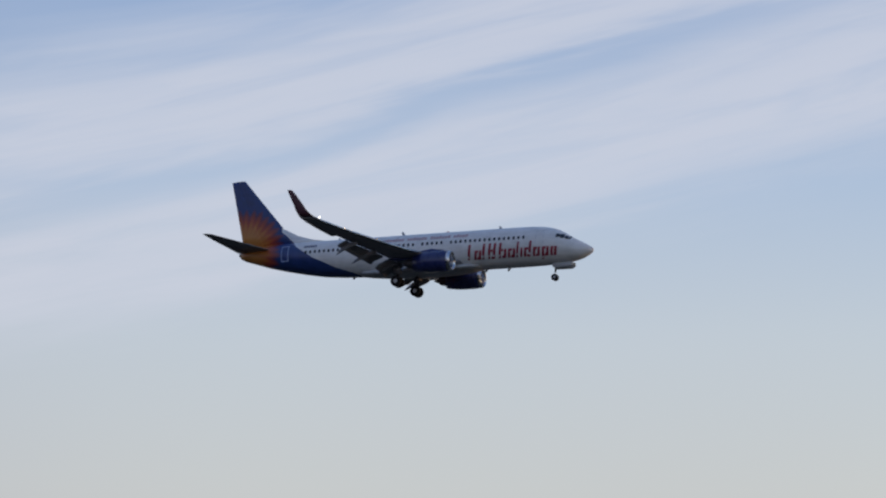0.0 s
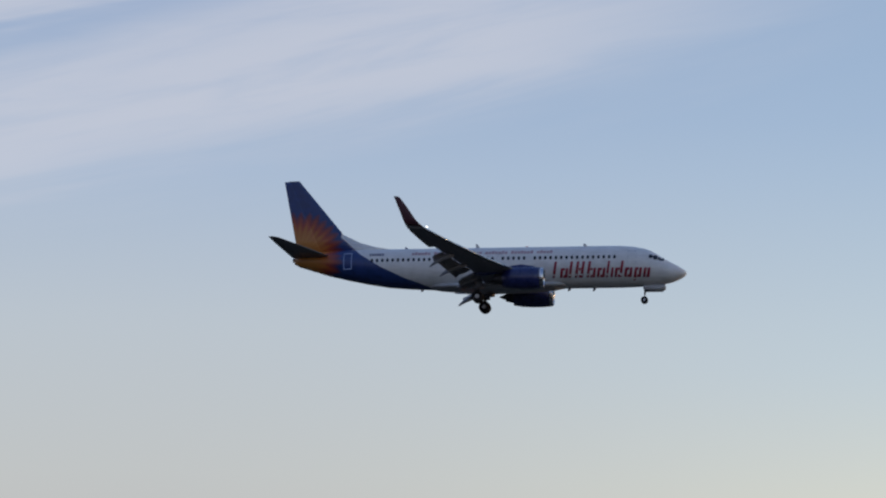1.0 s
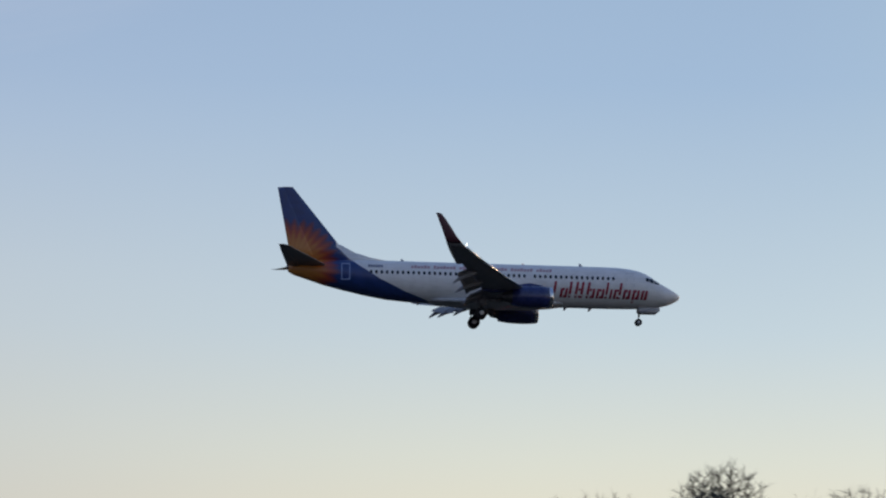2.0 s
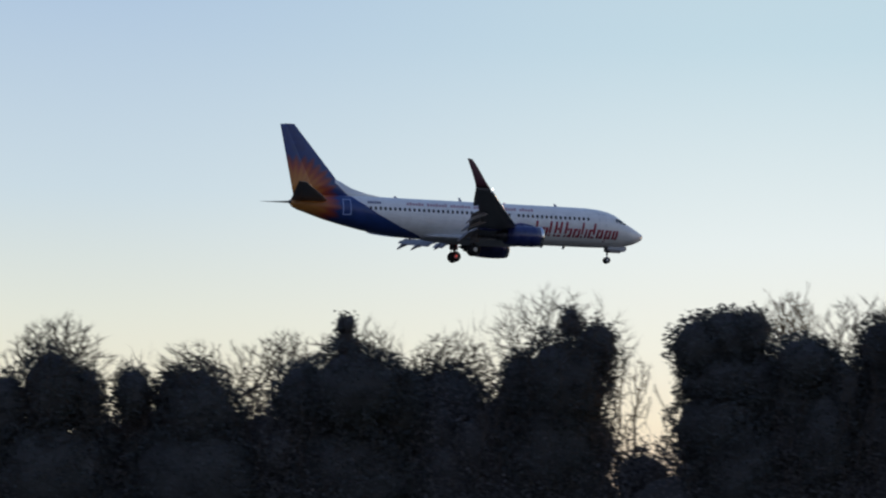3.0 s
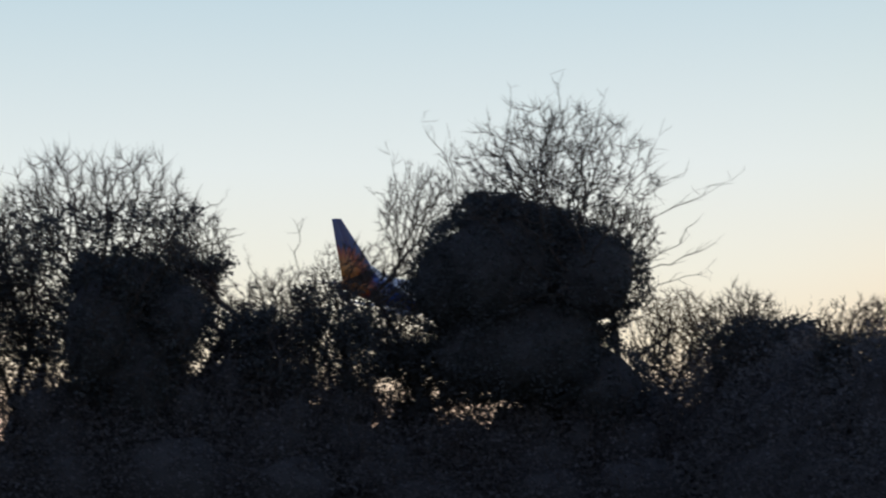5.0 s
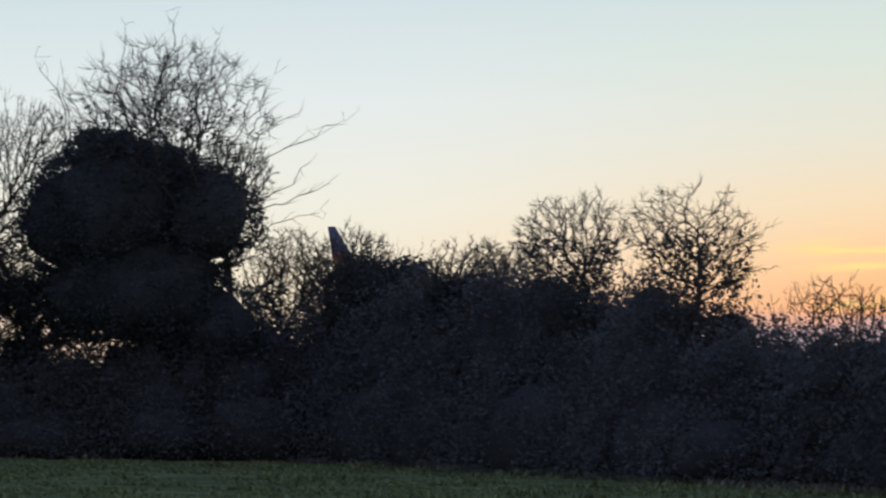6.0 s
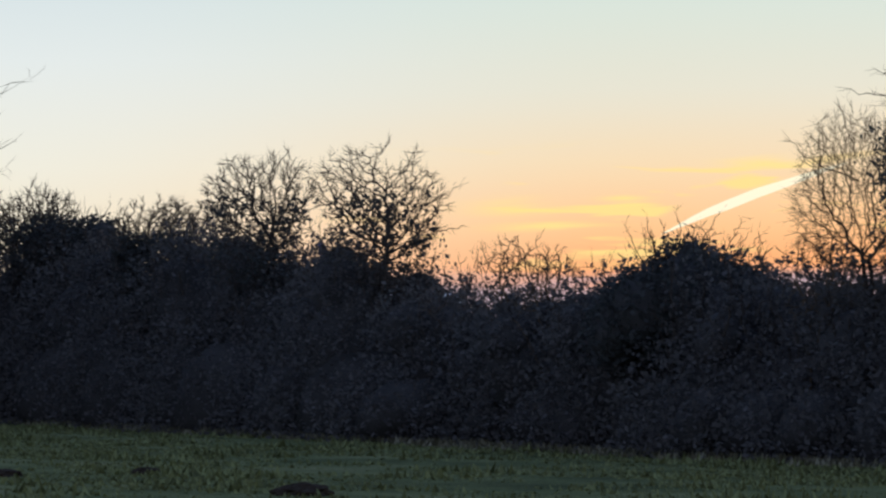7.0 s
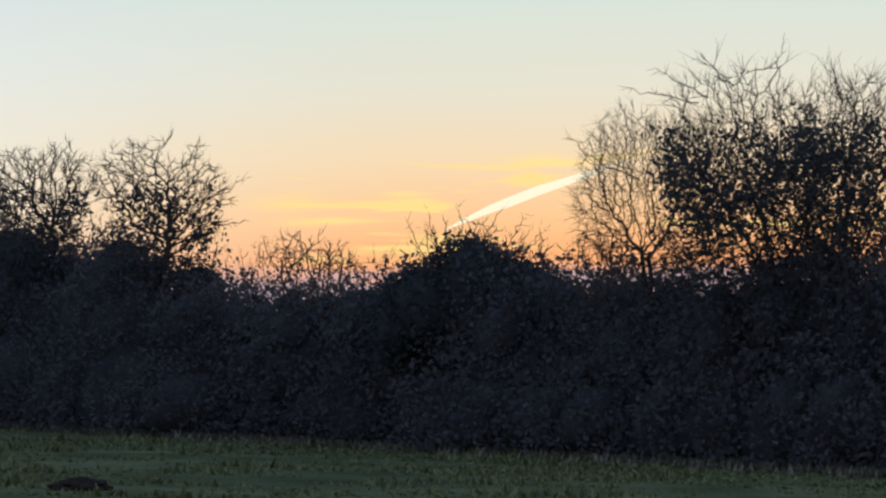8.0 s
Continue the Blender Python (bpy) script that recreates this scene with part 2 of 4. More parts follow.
def aerofoil(lead, chord, thick, span_dir, up_dir, nose_down=0.0, k=9):
    """A closed ring of aerofoil points; lead is the leading edge, the chord runs aft (-x)."""
    xs = [(1 - math.cos(math.pi * i / k)) / 2 for i in range(k + 1)]
    half = [0.5 * thick * (2.969 * math.sqrt(x) - 1.26 * x - 3.516 * x * x + 2.843 * x ** 3 - 1.036 * x ** 4) * 2 for x in xs]
    up = [(x, h * 0.6) for x, h in zip(xs, half)]
    lo = [(x, -h * 0.5) for x, h in zip(xs, half)][1:-1][::-1]
    c, s = math.cos(radians(nose_down)), math.sin(radians(nose_down))
    pts = []
    for x, h in up + lo:
        u, w = x * chord, h * chord
        pts.append(Vector(lead) + Vector((-u * c + 0, 0, 0)) + Vector(up_dir) * (w - u * s))
    return pts


# stations along the body: aft of the nose, top, bottom, half width
STATIONS = [(-0.12, -0.70, -0.78, 0.04), (0.03, -0.47, -1.02, 0.27), (0.4, -0.24, -1.26, 0.52), (0.9, 0.05, -1.50, 0.83), (1.5, 0.36, -1.68, 1.09),
            (2.1, 0.70, -1.80, 1.29), (2.7, 1.12, -1.88, 1.45), (3.3, 1.46, -1.94, 1.58), (4.0, 1.70, -1.98, 1.70), (5.0, 1.89, -2.02, 1.81),
            (6.2, 1.98, -2.04, 1.87), (7.5, 2.0, -2.05, 1.88), (12.0, 2.0, -2.05, 1.88), (18.0, 2.0, -2.05, 1.88), (22.4, 2.0, -2.05, 1.88),
            (24.5, 2.0, -2.03, 1.88), (26.5, 2.0, -1.93, 1.87), (28.5, 2.0, -1.76, 1.83), (30.5, 2.0, -1.42, 1.72), (32.5, 1.97, -1.0, 1.50),
            (34.5, 1.90, -0.52, 1.18), (36.2, 1.76, 0.02, 0.82), (37.3, 1.55, 0.36, 0.52), (37.85, 1.36, 0.66, 0.30)]


def station(aft):
    for a, b in zip(STATIONS, STATIONS[1:]):
        if aft <= b[0]:
            f = (aft - a[0]) / (b[0] - a[0])
            return [u + (v - u) * f for u, v in zip(a, b)]
    return list(STATIONS[-1])


def skin(aft, z, side, out=0.0):
    """A point on the body's side at that station and height."""
    _, top, bottom, w = station(aft)
    c, h = (top + bottom) / 2, (top - bottom) / 2
    q = max(-0.995, min(0.995, (z - c) / h))
    y = w * math.sqrt(1 - q * q)
    normal = Vector((0, y / (w * w), q / h)).normalized()
    return Vector((-aft, side * (y + normal.y * out), z + normal.z * out))


def decal(bm, outline, side, out=0.012, deep=0.03):
    """A thin plate on the body's side from a row of (aft, low z, high z)."""
    rows = []
    for aft, lo, hi in outline:
        zs = [lo + (hi - lo) * i / 3 for i in range(4)]
        front = [skin(aft, z, side, out) for z in zs]
        back = [skin(aft, z, side, -deep) for z in reversed(zs)]
        rows.append(front + back)
    return loft(bm, rows)


def plate(name, aft0, aft1, lo, hi, side, material, parent, label="", slant=0.0, out=0.012, cut=0.25):
    bm = bmesh.new()
    w = aft1 - aft0
    c = min(cut * w, cut * (hi - lo))
    decal(bm, [(aft0, lo + c, hi - c), (aft0 + c, lo, hi), (aft1 - c, lo, hi), (aft1, lo + c, hi - c)], side, out)
    if slant:
        mid = (lo + hi) / 2
        for v in bm.verts:
            v.co.x += (v.co.z - mid) * slant
    return part(name, bm, material, parent, label)


def build_airliner():
    jet = tagged(new("airliner"), "white twin-engine jet airliner with blue tail and orange sunburst, gear down", "airplane")
    # body
    bm = bmesh.new()
    rings = []
    fine = []
    for a, b in zip(STATIONS, STATIONS[1:]):
        k = 1 if b[0] - a[0] < 1.0 else 2
        fine += [a[0] + (b[0] - a[0]) * i / k for i in range(k)]
    fine.append(STATIONS[-1][0])
    for x in fine:
        _, top, bottom, w = station(x)
        c, h = (top + bottom) / 2, (top - bottom) / 2
        rings.append([(-x, w * math.sin(2 * math.pi * i / 48), c + h * math.cos(2 * math.pi * i / 48)) for i in range(48)])
    loft(bm, rings)
    fuselage = part("fuselage", bm, LIVERY, jet, "white glossy body with blue and orange tail")
    # wing to body fairing
    bm = bmesh.new()
    rings = []
    for x, w, lo in [(11.4, 0.9, -2.02), (12.6, 1.55, -2.16), (14.5, 1.95, -2.30), (18.0, 2.05, -2.36), (21.0, 1.9, -2.28), (23.4, 1.35, -2.12), (24.8, 0.7, -1.95)]:
        rings.append([(-x, w * math.sin(a), -1.2 + (lo + 1.2) * (0.5 + 0.5 * math.cos(a)) ** 0.55 if math.cos(a) > -0.999 else -1.2) for a in [2 * math.pi * i / 24 for i in range(24)]])
    loft(bm, rings)
    part("belly_fairing", bm, surface("belly_grey_paint", (0.45, 0.46, 0.48), 0.4, 0.0, 0.2, 1.2), jet, "pale grey belly fairing")

    # fin with its fillet and rudder
    def fin_ring(z, lead, trail, t):
        return aerofoil_side(lead, trail - lead, t, z)

    def aerofoil_side(lead, chord, t, z):
        xs = [(1 - math.cos(math.pi * i / 8)) / 2 for i in range(9)]
        h = [t * chord * (2.969 * math.sqrt(x) - 1.26 * x - 3.516 * x * x + 2.843 * x ** 3 - 1.036 * x ** 4) for x in xs]
        up = [(-(lead + x * chord), q, z) for x, q in zip(xs, h)]
        lo = [(-(lead + x * chord), -q, z) for x, q in zip(xs, h)][1:-1][::-1]
        return up + lo
    lead_at = lambda z: 31.75 + (z - 1.9) * 0.825
    trail_at = lambda z: 37.55 + (z - 1.5) * 0.198
    bm = bmesh.new()
    loft(bm, [fin_ring(z, lead_at(z), lead_at(z) + (trail_at(z) - lead_at(z)) * 0.70, 0.055) for z in (1.2, 3.0, 5.0, 7.0, 8.5, 8.88, 8.93)])
    part("vertical_fin", bm, LIVERY, jet, "tall swept blue fin with orange sunburst")
    bm = bmesh.new()
    loft(bm, [fin_ring(z, lead_at(z) + (trail_at(z) - lead_at(z)) * 0.58, trail_at(z), 0.046) for z in (1.55, 3.0, 5.0, 7.0, 8.6, 8.88)])
    part("rudder", bm, LIVERY, jet)
    bm = bmesh.new()
    loft(bm, [[(-28.2, 0.03, 1.97), (-28.2, -0.03, 1.97), (-33.6, -0.10, 1.90), (-33.6, 0.10, 1.90)],
              [(-30.0, 0.03, 2.28), (-30.0, -0.03, 2.28), (-33.6, -0.13, 2.28), (-33.6, 0.13, 2.28)],
              [(-31.5, 0.03, 2.72), (-31.5, -0.03, 2.72), (-33.6, -0.13, 2.72), (-33.6, 0.13, 2.72)],
              [(-32.9, 0.02, 3.45), (-32.9, -0.02, 3.45), (-33.7, -0.08, 3.45), (-33.7, 0.08, 3.45)]])
    part("fin_fillet", bm, LIVERY, jet)
    # tailplanes with elevators
    for s in (-1, 1):
        sp = [(0.45, 34.0, 38.0, 1.22), (2.5, 35.25, 38.35, 1.45), (5.0, 36.9, 38.8, 1.76), (6.85, 38.2, 39.1, 2.02), (7.12, 38.62, 39.17, 2.06)]
        bm = bmesh.new()
        loft(bm, [aerofoil((-l, s * y, z), (t - l) * 0.72, 0.085, None, (0, 0, 1)) for y, l, t, z in sp])
        stab = part("tailplane", bm, WING_GREY, jet, "grey swept tailplane")
        bm = bmesh.new()
        loft(bm, [aerofoil((-(l + (t - l) * 0.715), s * y, z), (t - l) * 0.285, 0.12, None, (0, 0, 1)) for y, l, t, z in sp])
        part("elevator", bm, FLAP_GREY, stab)
    # tail exhaust
    bm = bmesh.new()
    turned(bm, [(-37.8, 0.24), (-38.05, 0.17), (-38.0, 0.12), (-37.85, 0.1)], (0, 0, 1.06), 16)
    part("tail_exhaust", bm, DARK_METAL, jet, "dark metal exhaust ring")

    # wings
    WING = [(1.2, 13.1, 20.6, -1.45, 0.14), (1.9, 13.6, 20.7, -1.38, 0.13), (5.6, 16.05, 20.95, -1.05, 0.115), (9.5, 18.4, 22.1, -0.60, 0.11),
            (13.5, 20.88, 23.4, 0.04, 0.105), (16.4, 22.68, 24.3, 0.64, 0.10), (17.0, 23.06, 24.5, 0.84, 0.09)]
    TIP = [(17.0, 23.06, 24.5, 0.84, 0.09), (17.24, 23.32, 24.6, 1.06, 0.085), (17.38, 23.66, 24.76, 1.44, 0.08), (17.48, 24.12, 25.02, 2.14, 0.08),
           (17.57, 24.62, 25.32, 2.86, 0.08), (17.62, 25.04, 25.52, 3.38, 0.07), (17.63, 25.26, 25.58, 3.46, 0.05)]

    def wing_at(y):
        for a, b in zip(WING, WING[1:]):
            if y <= b[0]:
                f = (y - a[0]) / (b[0] - a[0])
                return [u + (v - u) * f for u, v in zip(a, b)]
        return list(WING[-1])
    for s in (-1, 1):
        bm = bmesh.new()
        spans = WING[:5] + [wing_at(16.3), wing_at(16.34), WING[-1]]
        loft(bm, [aerofoil((-l, s * y, z), (t - l) * (0.80 if y < 13 else 0.86 if y < 16.32 else 1.0), th, None, (0, 0, 1), 1.5) for y, l, t, z, th in spans])
        wing = part("wing", bm, WING_GREY, jet, "grey swept wing with flaps lowered")
        bm = bmesh.new()
        rings = []
        for i, (y, l, t, z, th) in enumerate(TIP):
            lean = min(1.0, i / 2.5)
            up = Vector((0, -s * math.sin(lean * 1.42), math.cos(lean * 1.42)))
            rings.append(aerofoil((-l, s * y, z), t - l, th, None, up))
        loft(bm, rings)
        part("winglet", bm, WINGLET_RED, wing, "upswept dark red winglet")
        # slat along the leading edge, drooped
        for y0, y1 in ((6.2, 9.6), (9.75, 13.2), (13.35, 16.3)):
            bm = bmesh.new()
            rings = []
            for i in range(4):
                y = y0 + (y1 - y0) * i / 3
                _, l, t, z, th = wing_at(y)
                rings.append(aerofoil((-l + 0.22, s * y, z - 0.13), 0.55, 0.30, None, (0, 0, 1), -18))
            loft(bm, rings)
            part("slat", bm, BARE_METAL, wing, "bare metal leading edge slat")
        # flaps: a main and an aft panel on each stretch
        for y0, y1 in ((2.1, 4.9), (5.9, 11.2)):
            for drop, start, size, back, ang in ((0.10, 0.775, 0.23, 0.0, 24), (0.48, 0.955, 0.13, 0.06, 42)):
                bm = bmesh.new()
                rings = []
                for i in range(4):
                    y = y0 + (y1 - y0) * i / 3
                    _, l, t, z, th = wing_at(y)
                    c = t - l
                    k = min(1.0, c / 5.5)
                    rings.append(aerofoil((-(l + c * start + back), s * y, z - drop * k - 0.12), c * size, 0.13, None, (0, 0, 1), ang))
                loft(bm, rings)
                part("flap", bm, FLAP_GREY, wing, "lowered grey flap panel")
        # aileron
        bm = bmesh.new()
        loft(bm, [aerofoil((-(wing_at(y)[1] + (wing_at(y)[2] - wing_at(y)[1]) * 0.845), s * y, wing_at(y)[3] - 0.05), (wing_at(y)[2] - wing_at(y)[1]) * 0.17, 0.11, None, (0, 0, 1), 4)
                  for y in (12.3, 14.2, 16.3)])
        part("aileron", bm, WING_GREY, wing)
        # flap track fairings
        for y, ln in ((3.6, 2.6), (7.7, 3.0), (10.6, 2.6)):
            _, l, t, z, th = wing_at(y)
            bm = bmesh.new()
            rings = []
            for f, r, d in ((0.0, 0.04, 0.0), (0.15, 0.17, -0.06), (0.4, 0.23, -0.20), (0.7, 0.19, -0.52), (0.9, 0.11, -0.86), (1.0, 0.02, -1.05)):
                cx, cz = -(t - 1.55 + ln * f * 0.88), z - 0.30 + d
                rings.append([(cx, s * y + r * 0.8 * math.sin(a), cz + r * 1.25 * math.cos(a)) for a in [2 * math.pi * i / 12 for i in range(12)]])
            loft(bm, rings)
            part("flap_track_fairing", bm, WING_GREY, wing, "pointed grey flap track fairing")
        # position lamp at the tip
        bm = bmesh.new()
        bmesh.ops.create_icosphere(bm, subdivisions=2, radius=0.06, matrix=Matrix.Translation((-22.62, s * 16.6, 0.78)))
        part("position_lamp", bm, LAMP_WHITE, wing, "small bright white lamp")

        # engine
        ey, ez, ex = s * 4.92, -1.95, -13.05
        bm = bmesh.new()
        turned(bm, [(ex - 0.35, 1.045), (ex - 1.0, 1.10), (ex - 2.0, 1.11), (ex - 3.0, 1.05), (ex - 3.9, 0.90), (ex - 3.88, 0.82), (ex - 3.2, 0.80)], (0, ey, ez), 40)
        for v in bm.verts:
            if v.co.z < ez:
                v.co.z = ez + (v.co.z - ez) * 0.93
        engine = part("engine", bm, NACELLE_BLUE, jet, "dark blue engine nacelle with bright intake lip")
        bm = bmesh.new()
        turned(bm, [(ex - 0.37, 1.05), (ex - 0.12, 1.015), (ex - 0.02, 0.965), (ex, 0.93), (ex - 0.06, 0.875), (ex - 0.3, 0.82), (ex - 0.9, 0.80), (ex - 0.92, 0.78)], (0, ey, ez), 40)
        for v in bm.verts:
            if v.co.z < ez:
                v.co.z = ez + (v.co.z - ez) * 0.93
        part("intake_lip", bm, BARE_METAL, engine, "polished metal intake lip")
        bm = bmesh.new()
        turned(bm, [(ex - 0.35, 0.02), (ex - 0.5, 0.14), (ex - 0.72, 0.27), (ex - 0.78, 0.28)], (0, ey, ez), 20)
        part("spinner", bm, DARK_METAL, engine, "dark spinner")
        for i in range(24):
            a = 2 * math.pi * i / 24
            bm = bmesh.new()
            u = Vector((0, math.cos(a), math.sin(a)))
            w = Vector((0, -math.sin(a), math.cos(a)))
            c = Vector((ex - 0.8, ey, ez))
            loft(bm, [[c + u * r + w * q + Vector((-d, 0, 0)) for q, d in ((-0.06 * f, 0), (0.06 * f, 0.12), (0.06 * f, 0.14), (-0.06 * f, 0.02))] for r, f in ((0.25, 0.7), (0.55, 1.1), (0.73, 1.3))])
            part("fan_blade", bm, DARK_METAL, engine)
        bm = bmesh.new()
        turned(bm, [(ex - 3.2, 0.62), (ex - 3.9, 0.60), (ex - 4.7, 0.43), (ex - 4.68, 0.38), (ex - 4.4, 0.36)], (0, ey, ez), 28)
        part("core_nozzle", bm, DARK_METAL, engine, "dark metal hot nozzle")
        bm = bmesh.new()
        turned(bm, [(ex - 4.4, 0.30), (ex - 4.8, 0.26), (ex - 5.35, 0.04)], (0, ey, ez), 20)
        part("exhaust_plug", bm, DARK_METAL, engine)
        bm = bmesh.new()
        loft(bm, [[(x, ey - 0.14, lo), (x, ey + 0.14, lo), (x, ey + 0.12, hi), (x, ey - 0.12, hi)] for x, lo, hi in
                  ((ex - 0.9, ez + 0.95, ez + 1.16), (ex - 2.2, ez + 0.9, ez + 1.35), (ex - 3.9, ez + 0.55, ez + 1.1), (ex - 5.6, ez + 0.35, ez + 0.75), (ex - 6.6, ez + 0.5, ez + 0.62))])
        part("pylon", bm, NACELLE_BLUE, engine)

    # undercarriage
    def wheel(gear, x, y, z, r, w, s):
        bm = bmesh.new()
        turned(bm, [(-w / 2, r * 0.55), (-w / 2, r * 0.86), (-w * 0.36, r * 0.97), (-w * 0.15, r), (w * 0.15, r), (w * 0.36, r * 0.97), (w / 2, r * 0.86), (w / 2, r * 0.55)], (x, y, z), 28, "Y")
        wh = part("wheel", bm, TYRE, gear, "black rubber tyre on grey hub")
        bm = bmesh.new()
        turned(bm, [(-w * 0.54, r * 0.16), (-w * 0.52, r * 0.35), (-w * 0.4, r * 0.55), (w * 0.4, r * 0.55), (w * 0.52, r * 0.35), (w * 0.54, r * 0.16)], (x, y, z), 20, "Y")
        part("hub", bm, surface("hub_grey", (0.45, 0.46, 0.47), 0.4, 0.6, 0.2, 3.0) if "hub_grey" not in bpy.data.materials else bpy.data.materials["hub_grey"], wh, "grey metal wheel hub")
    for s in (-1, 1):
        bm = bmesh.new()
        tube(bm, (-19.45, s * 2.75, -1.5), (-19.55, s * 2.88, -2.7), 0.15, 0.14, 14)
        gear = part("main_gear", bm, DARK_METAL, jet, "lowered main landing gear leg with two wheels")
        bm = bmesh.new()
        tube(bm, (-19.55, s * 2.88, -2.65), (-19.58, s * 2.9, -3.3), 0.09, 0.09, 12)
        part("oleo", bm, BARE_METAL, gear)
        bm = bmesh.new()
        tube(bm, (-19.58, s * 2.35, -3.3), (-19.58, s * 3.45, -3.3), 0.085, 0.085, 12)
        part("axle", bm, DARK_METAL, gear)
        bm = bmesh.new()
        tube(bm, (-19.5, s * 1.5, -1.75), (-19.52, s * 2.8, -2.55), 0.07, 0.06, 10)
        part("side_brace", bm, DARK_METAL, gear)
        bm = bmesh.new()
        tube(bm, (-19.75, s * 2.88, -2.5), (-20.0, s * 2.9, -2.9), 0.04, 0.04, 8)
        tube(bm, (-20.0, s * 2.9, -2.9), (-19.7, s * 2.9, -3.25), 0.04, 0.04, 8)
        part("torque_link", bm, DARK_METAL, gear)
        bm = bmesh.new()
        loft(bm, [[(-19.1, s * 3.06, z), (-20.0, s * 3.06, z), (-20.0, s * 3.10, z), (-19.1, s * 3.10, z)] for z in (-1.7, -2.1, -2.55)])
        part("gear_door", bm, WING_GREY, gear, "small grey gear door")
        for dy in (-0.43, 0.43):
            wheel(gear, -19.58, s * 2.9 + dy, -3.3, 0.56, 0.38, s)
    bm = bmesh.new()
    tube(bm, (-3.75, 0, -1.8), (-3.88, 0, -2.75), 0.10, 0.09, 12)
    gear = part("nose_gear", bm, DARK_METAL, jet, "lowered nose landing gear with two small wheels")
    bm = bmesh.new()
    tube(bm, (-3.88, 0, -2.7), (-3.92, 0, -3.3), 0.06, 0.06, 12)
    part("oleo", bm, BARE_METAL, gear)
    bm = bmesh.new()
    tube(bm, (-3.92, -0.3, -3.3), (-3.92, 0.3, -3.3), 0.05, 0.05, 10)
    part("axle", bm, DARK_METAL, gear)
    bm = bmesh.new()
    tube(bm, (-2.6, 0, -1.9), (-3.82, 0, -2.45), 0.05, 0.05, 8)
    part("drag_brace", bm, DARK_METAL, gear)
    for dy in (-0.2, 0.2):
        wheel(gear, -3.92, dy, -3.3, 0.34, 0.2, 1)
    for s in (-1, 1):
        bm = bmesh.new()
        loft(bm, [[(-x, s * 0.42, -1.85), (-x, s * 0.45, -1.85), (-x, s * 0.56, lo), (-x, s * 0.53, lo)] for x, lo in ((1.9, -2.2), (2.2, -2.42), (3.8, -2.42), (4.0, -2.3))])
        part("gear_door", bm, bpy.data.materials["belly_grey_paint"], gear, "pale grey nose gear door")

    # windows, doors and markings on both sides
    for s in (-1, 1):
        x = 6.65
        while x < 30.2:
            if not (14.6 < x < 15.15 or 17.4 < x < 17.95):
                plate("cabin_window", x - 0.125, x + 0.125, 0.45, 0.81, s, GLASS_DARK, fuselage, cut=0.35)
            x += 0.508
        for a0, a1, lo, hi, sl in ((1.98, 2.54, 0.30, 0.72, 0.0), (2.56, 3.02, 0.38, 0.88, 0.0), (3.04, 3.42, 0.50, 0.90, 0.0)):
            plate("cockpit_window", a0, a1, lo, hi, s, GLASS_DARK, fuselage, "dark cockpit glass", cut=0.22)

        def outline(a0, a1, lo, hi, m, t=0.05, out=0.012):
            d = plate("door_outline", a0, a1, lo, lo + t, s, m, fuselage, cut=0.0, out=out)
            plate("door_line", a0, a1, hi - t, hi, s, m, d, cut=0.0, out=out)
            plate("door_line", a0, a0 + t, lo + t, hi - t, s, m, d, cut=0.0, out=out)
            plate("door_line", a1 - t, a1, lo + t, hi - t, s, m, d, cut=0.0, out=out)
        outline(4.6, 5.4, -0.55, 1.25, LINE_GREY)
        outline(32.0, 32.85, -0.15, 1.45, LINE_PALE, 0.09, 0.045)
        outline(17.45, 17.92, 0.2, 1.05, LINE_GREY, 0.03)
        # red title as plain slanted bars: (aft edge, width, low, high)
        bars = []
        # from the tail forward: where each mark starts, its width and whether it rises (1), hangs (-1) or neither
        for at, w, tall in ((13.2, 0.42, 1), (12.55, 0.72, 0), (11.7, 0.44, 1), (11.1, 0.78, 2), (10.0, 0.76, 1), (9.1, 0.76, 0), (8.2, 0.22, 2),
                            (7.82, 0.22, 0), (7.45, 0.76, 3), (6.55, 0.72, 0), (5.68, 0.72, -1), (4.8, 0.62, 0)):
            x0, lo = at - w - 0.72 - (13.2 - at) * 0.02, -1.30 if tall >= 0 else -1.58
            stroke = min(w, 0.25)
            bars.append((x0 + w - stroke, stroke, lo, 0.22 if tall in (1, 2) else -0.42))
            if w > 0.5:
                bars.append((x0, stroke, lo if tall >= 0 else -1.30, 0.22 if tall in (2, 3) else -0.42))
                bars.append((x0 + stroke + 0.02, w - 2 * stroke - 0.04, -1.30, -1.06))
                bars.append((x0 + stroke + 0.02, w - 2 * stroke - 0.04, -0.66, -0.42))
        for a, w, lo, hi in bars:
            if s < 0:
                plate("title_bar", a, a + w, lo, hi, s, TITLE_RED, fuselage, slant=0.16, cut=0.28, out=0.016)
        for i in range(44):
            a = 12.6 + 0.31 * i
            if s < 0 and i % 8 not in (5,):
                plate("slogan_bar", a, a + 0.25, 1.12, 1.36 + 0.08 * (i * 7 % 3 == 0), s, SLOGAN_RED, fuselage, cut=0.1, slant=0.15)
        for i in range(6):
            plate("registration_bar", 28.9 + 0.24 * i, 29.08 + 0.24 * i, 1.1, 1.36, s, REG_BLUE, fuselage, cut=0.1)
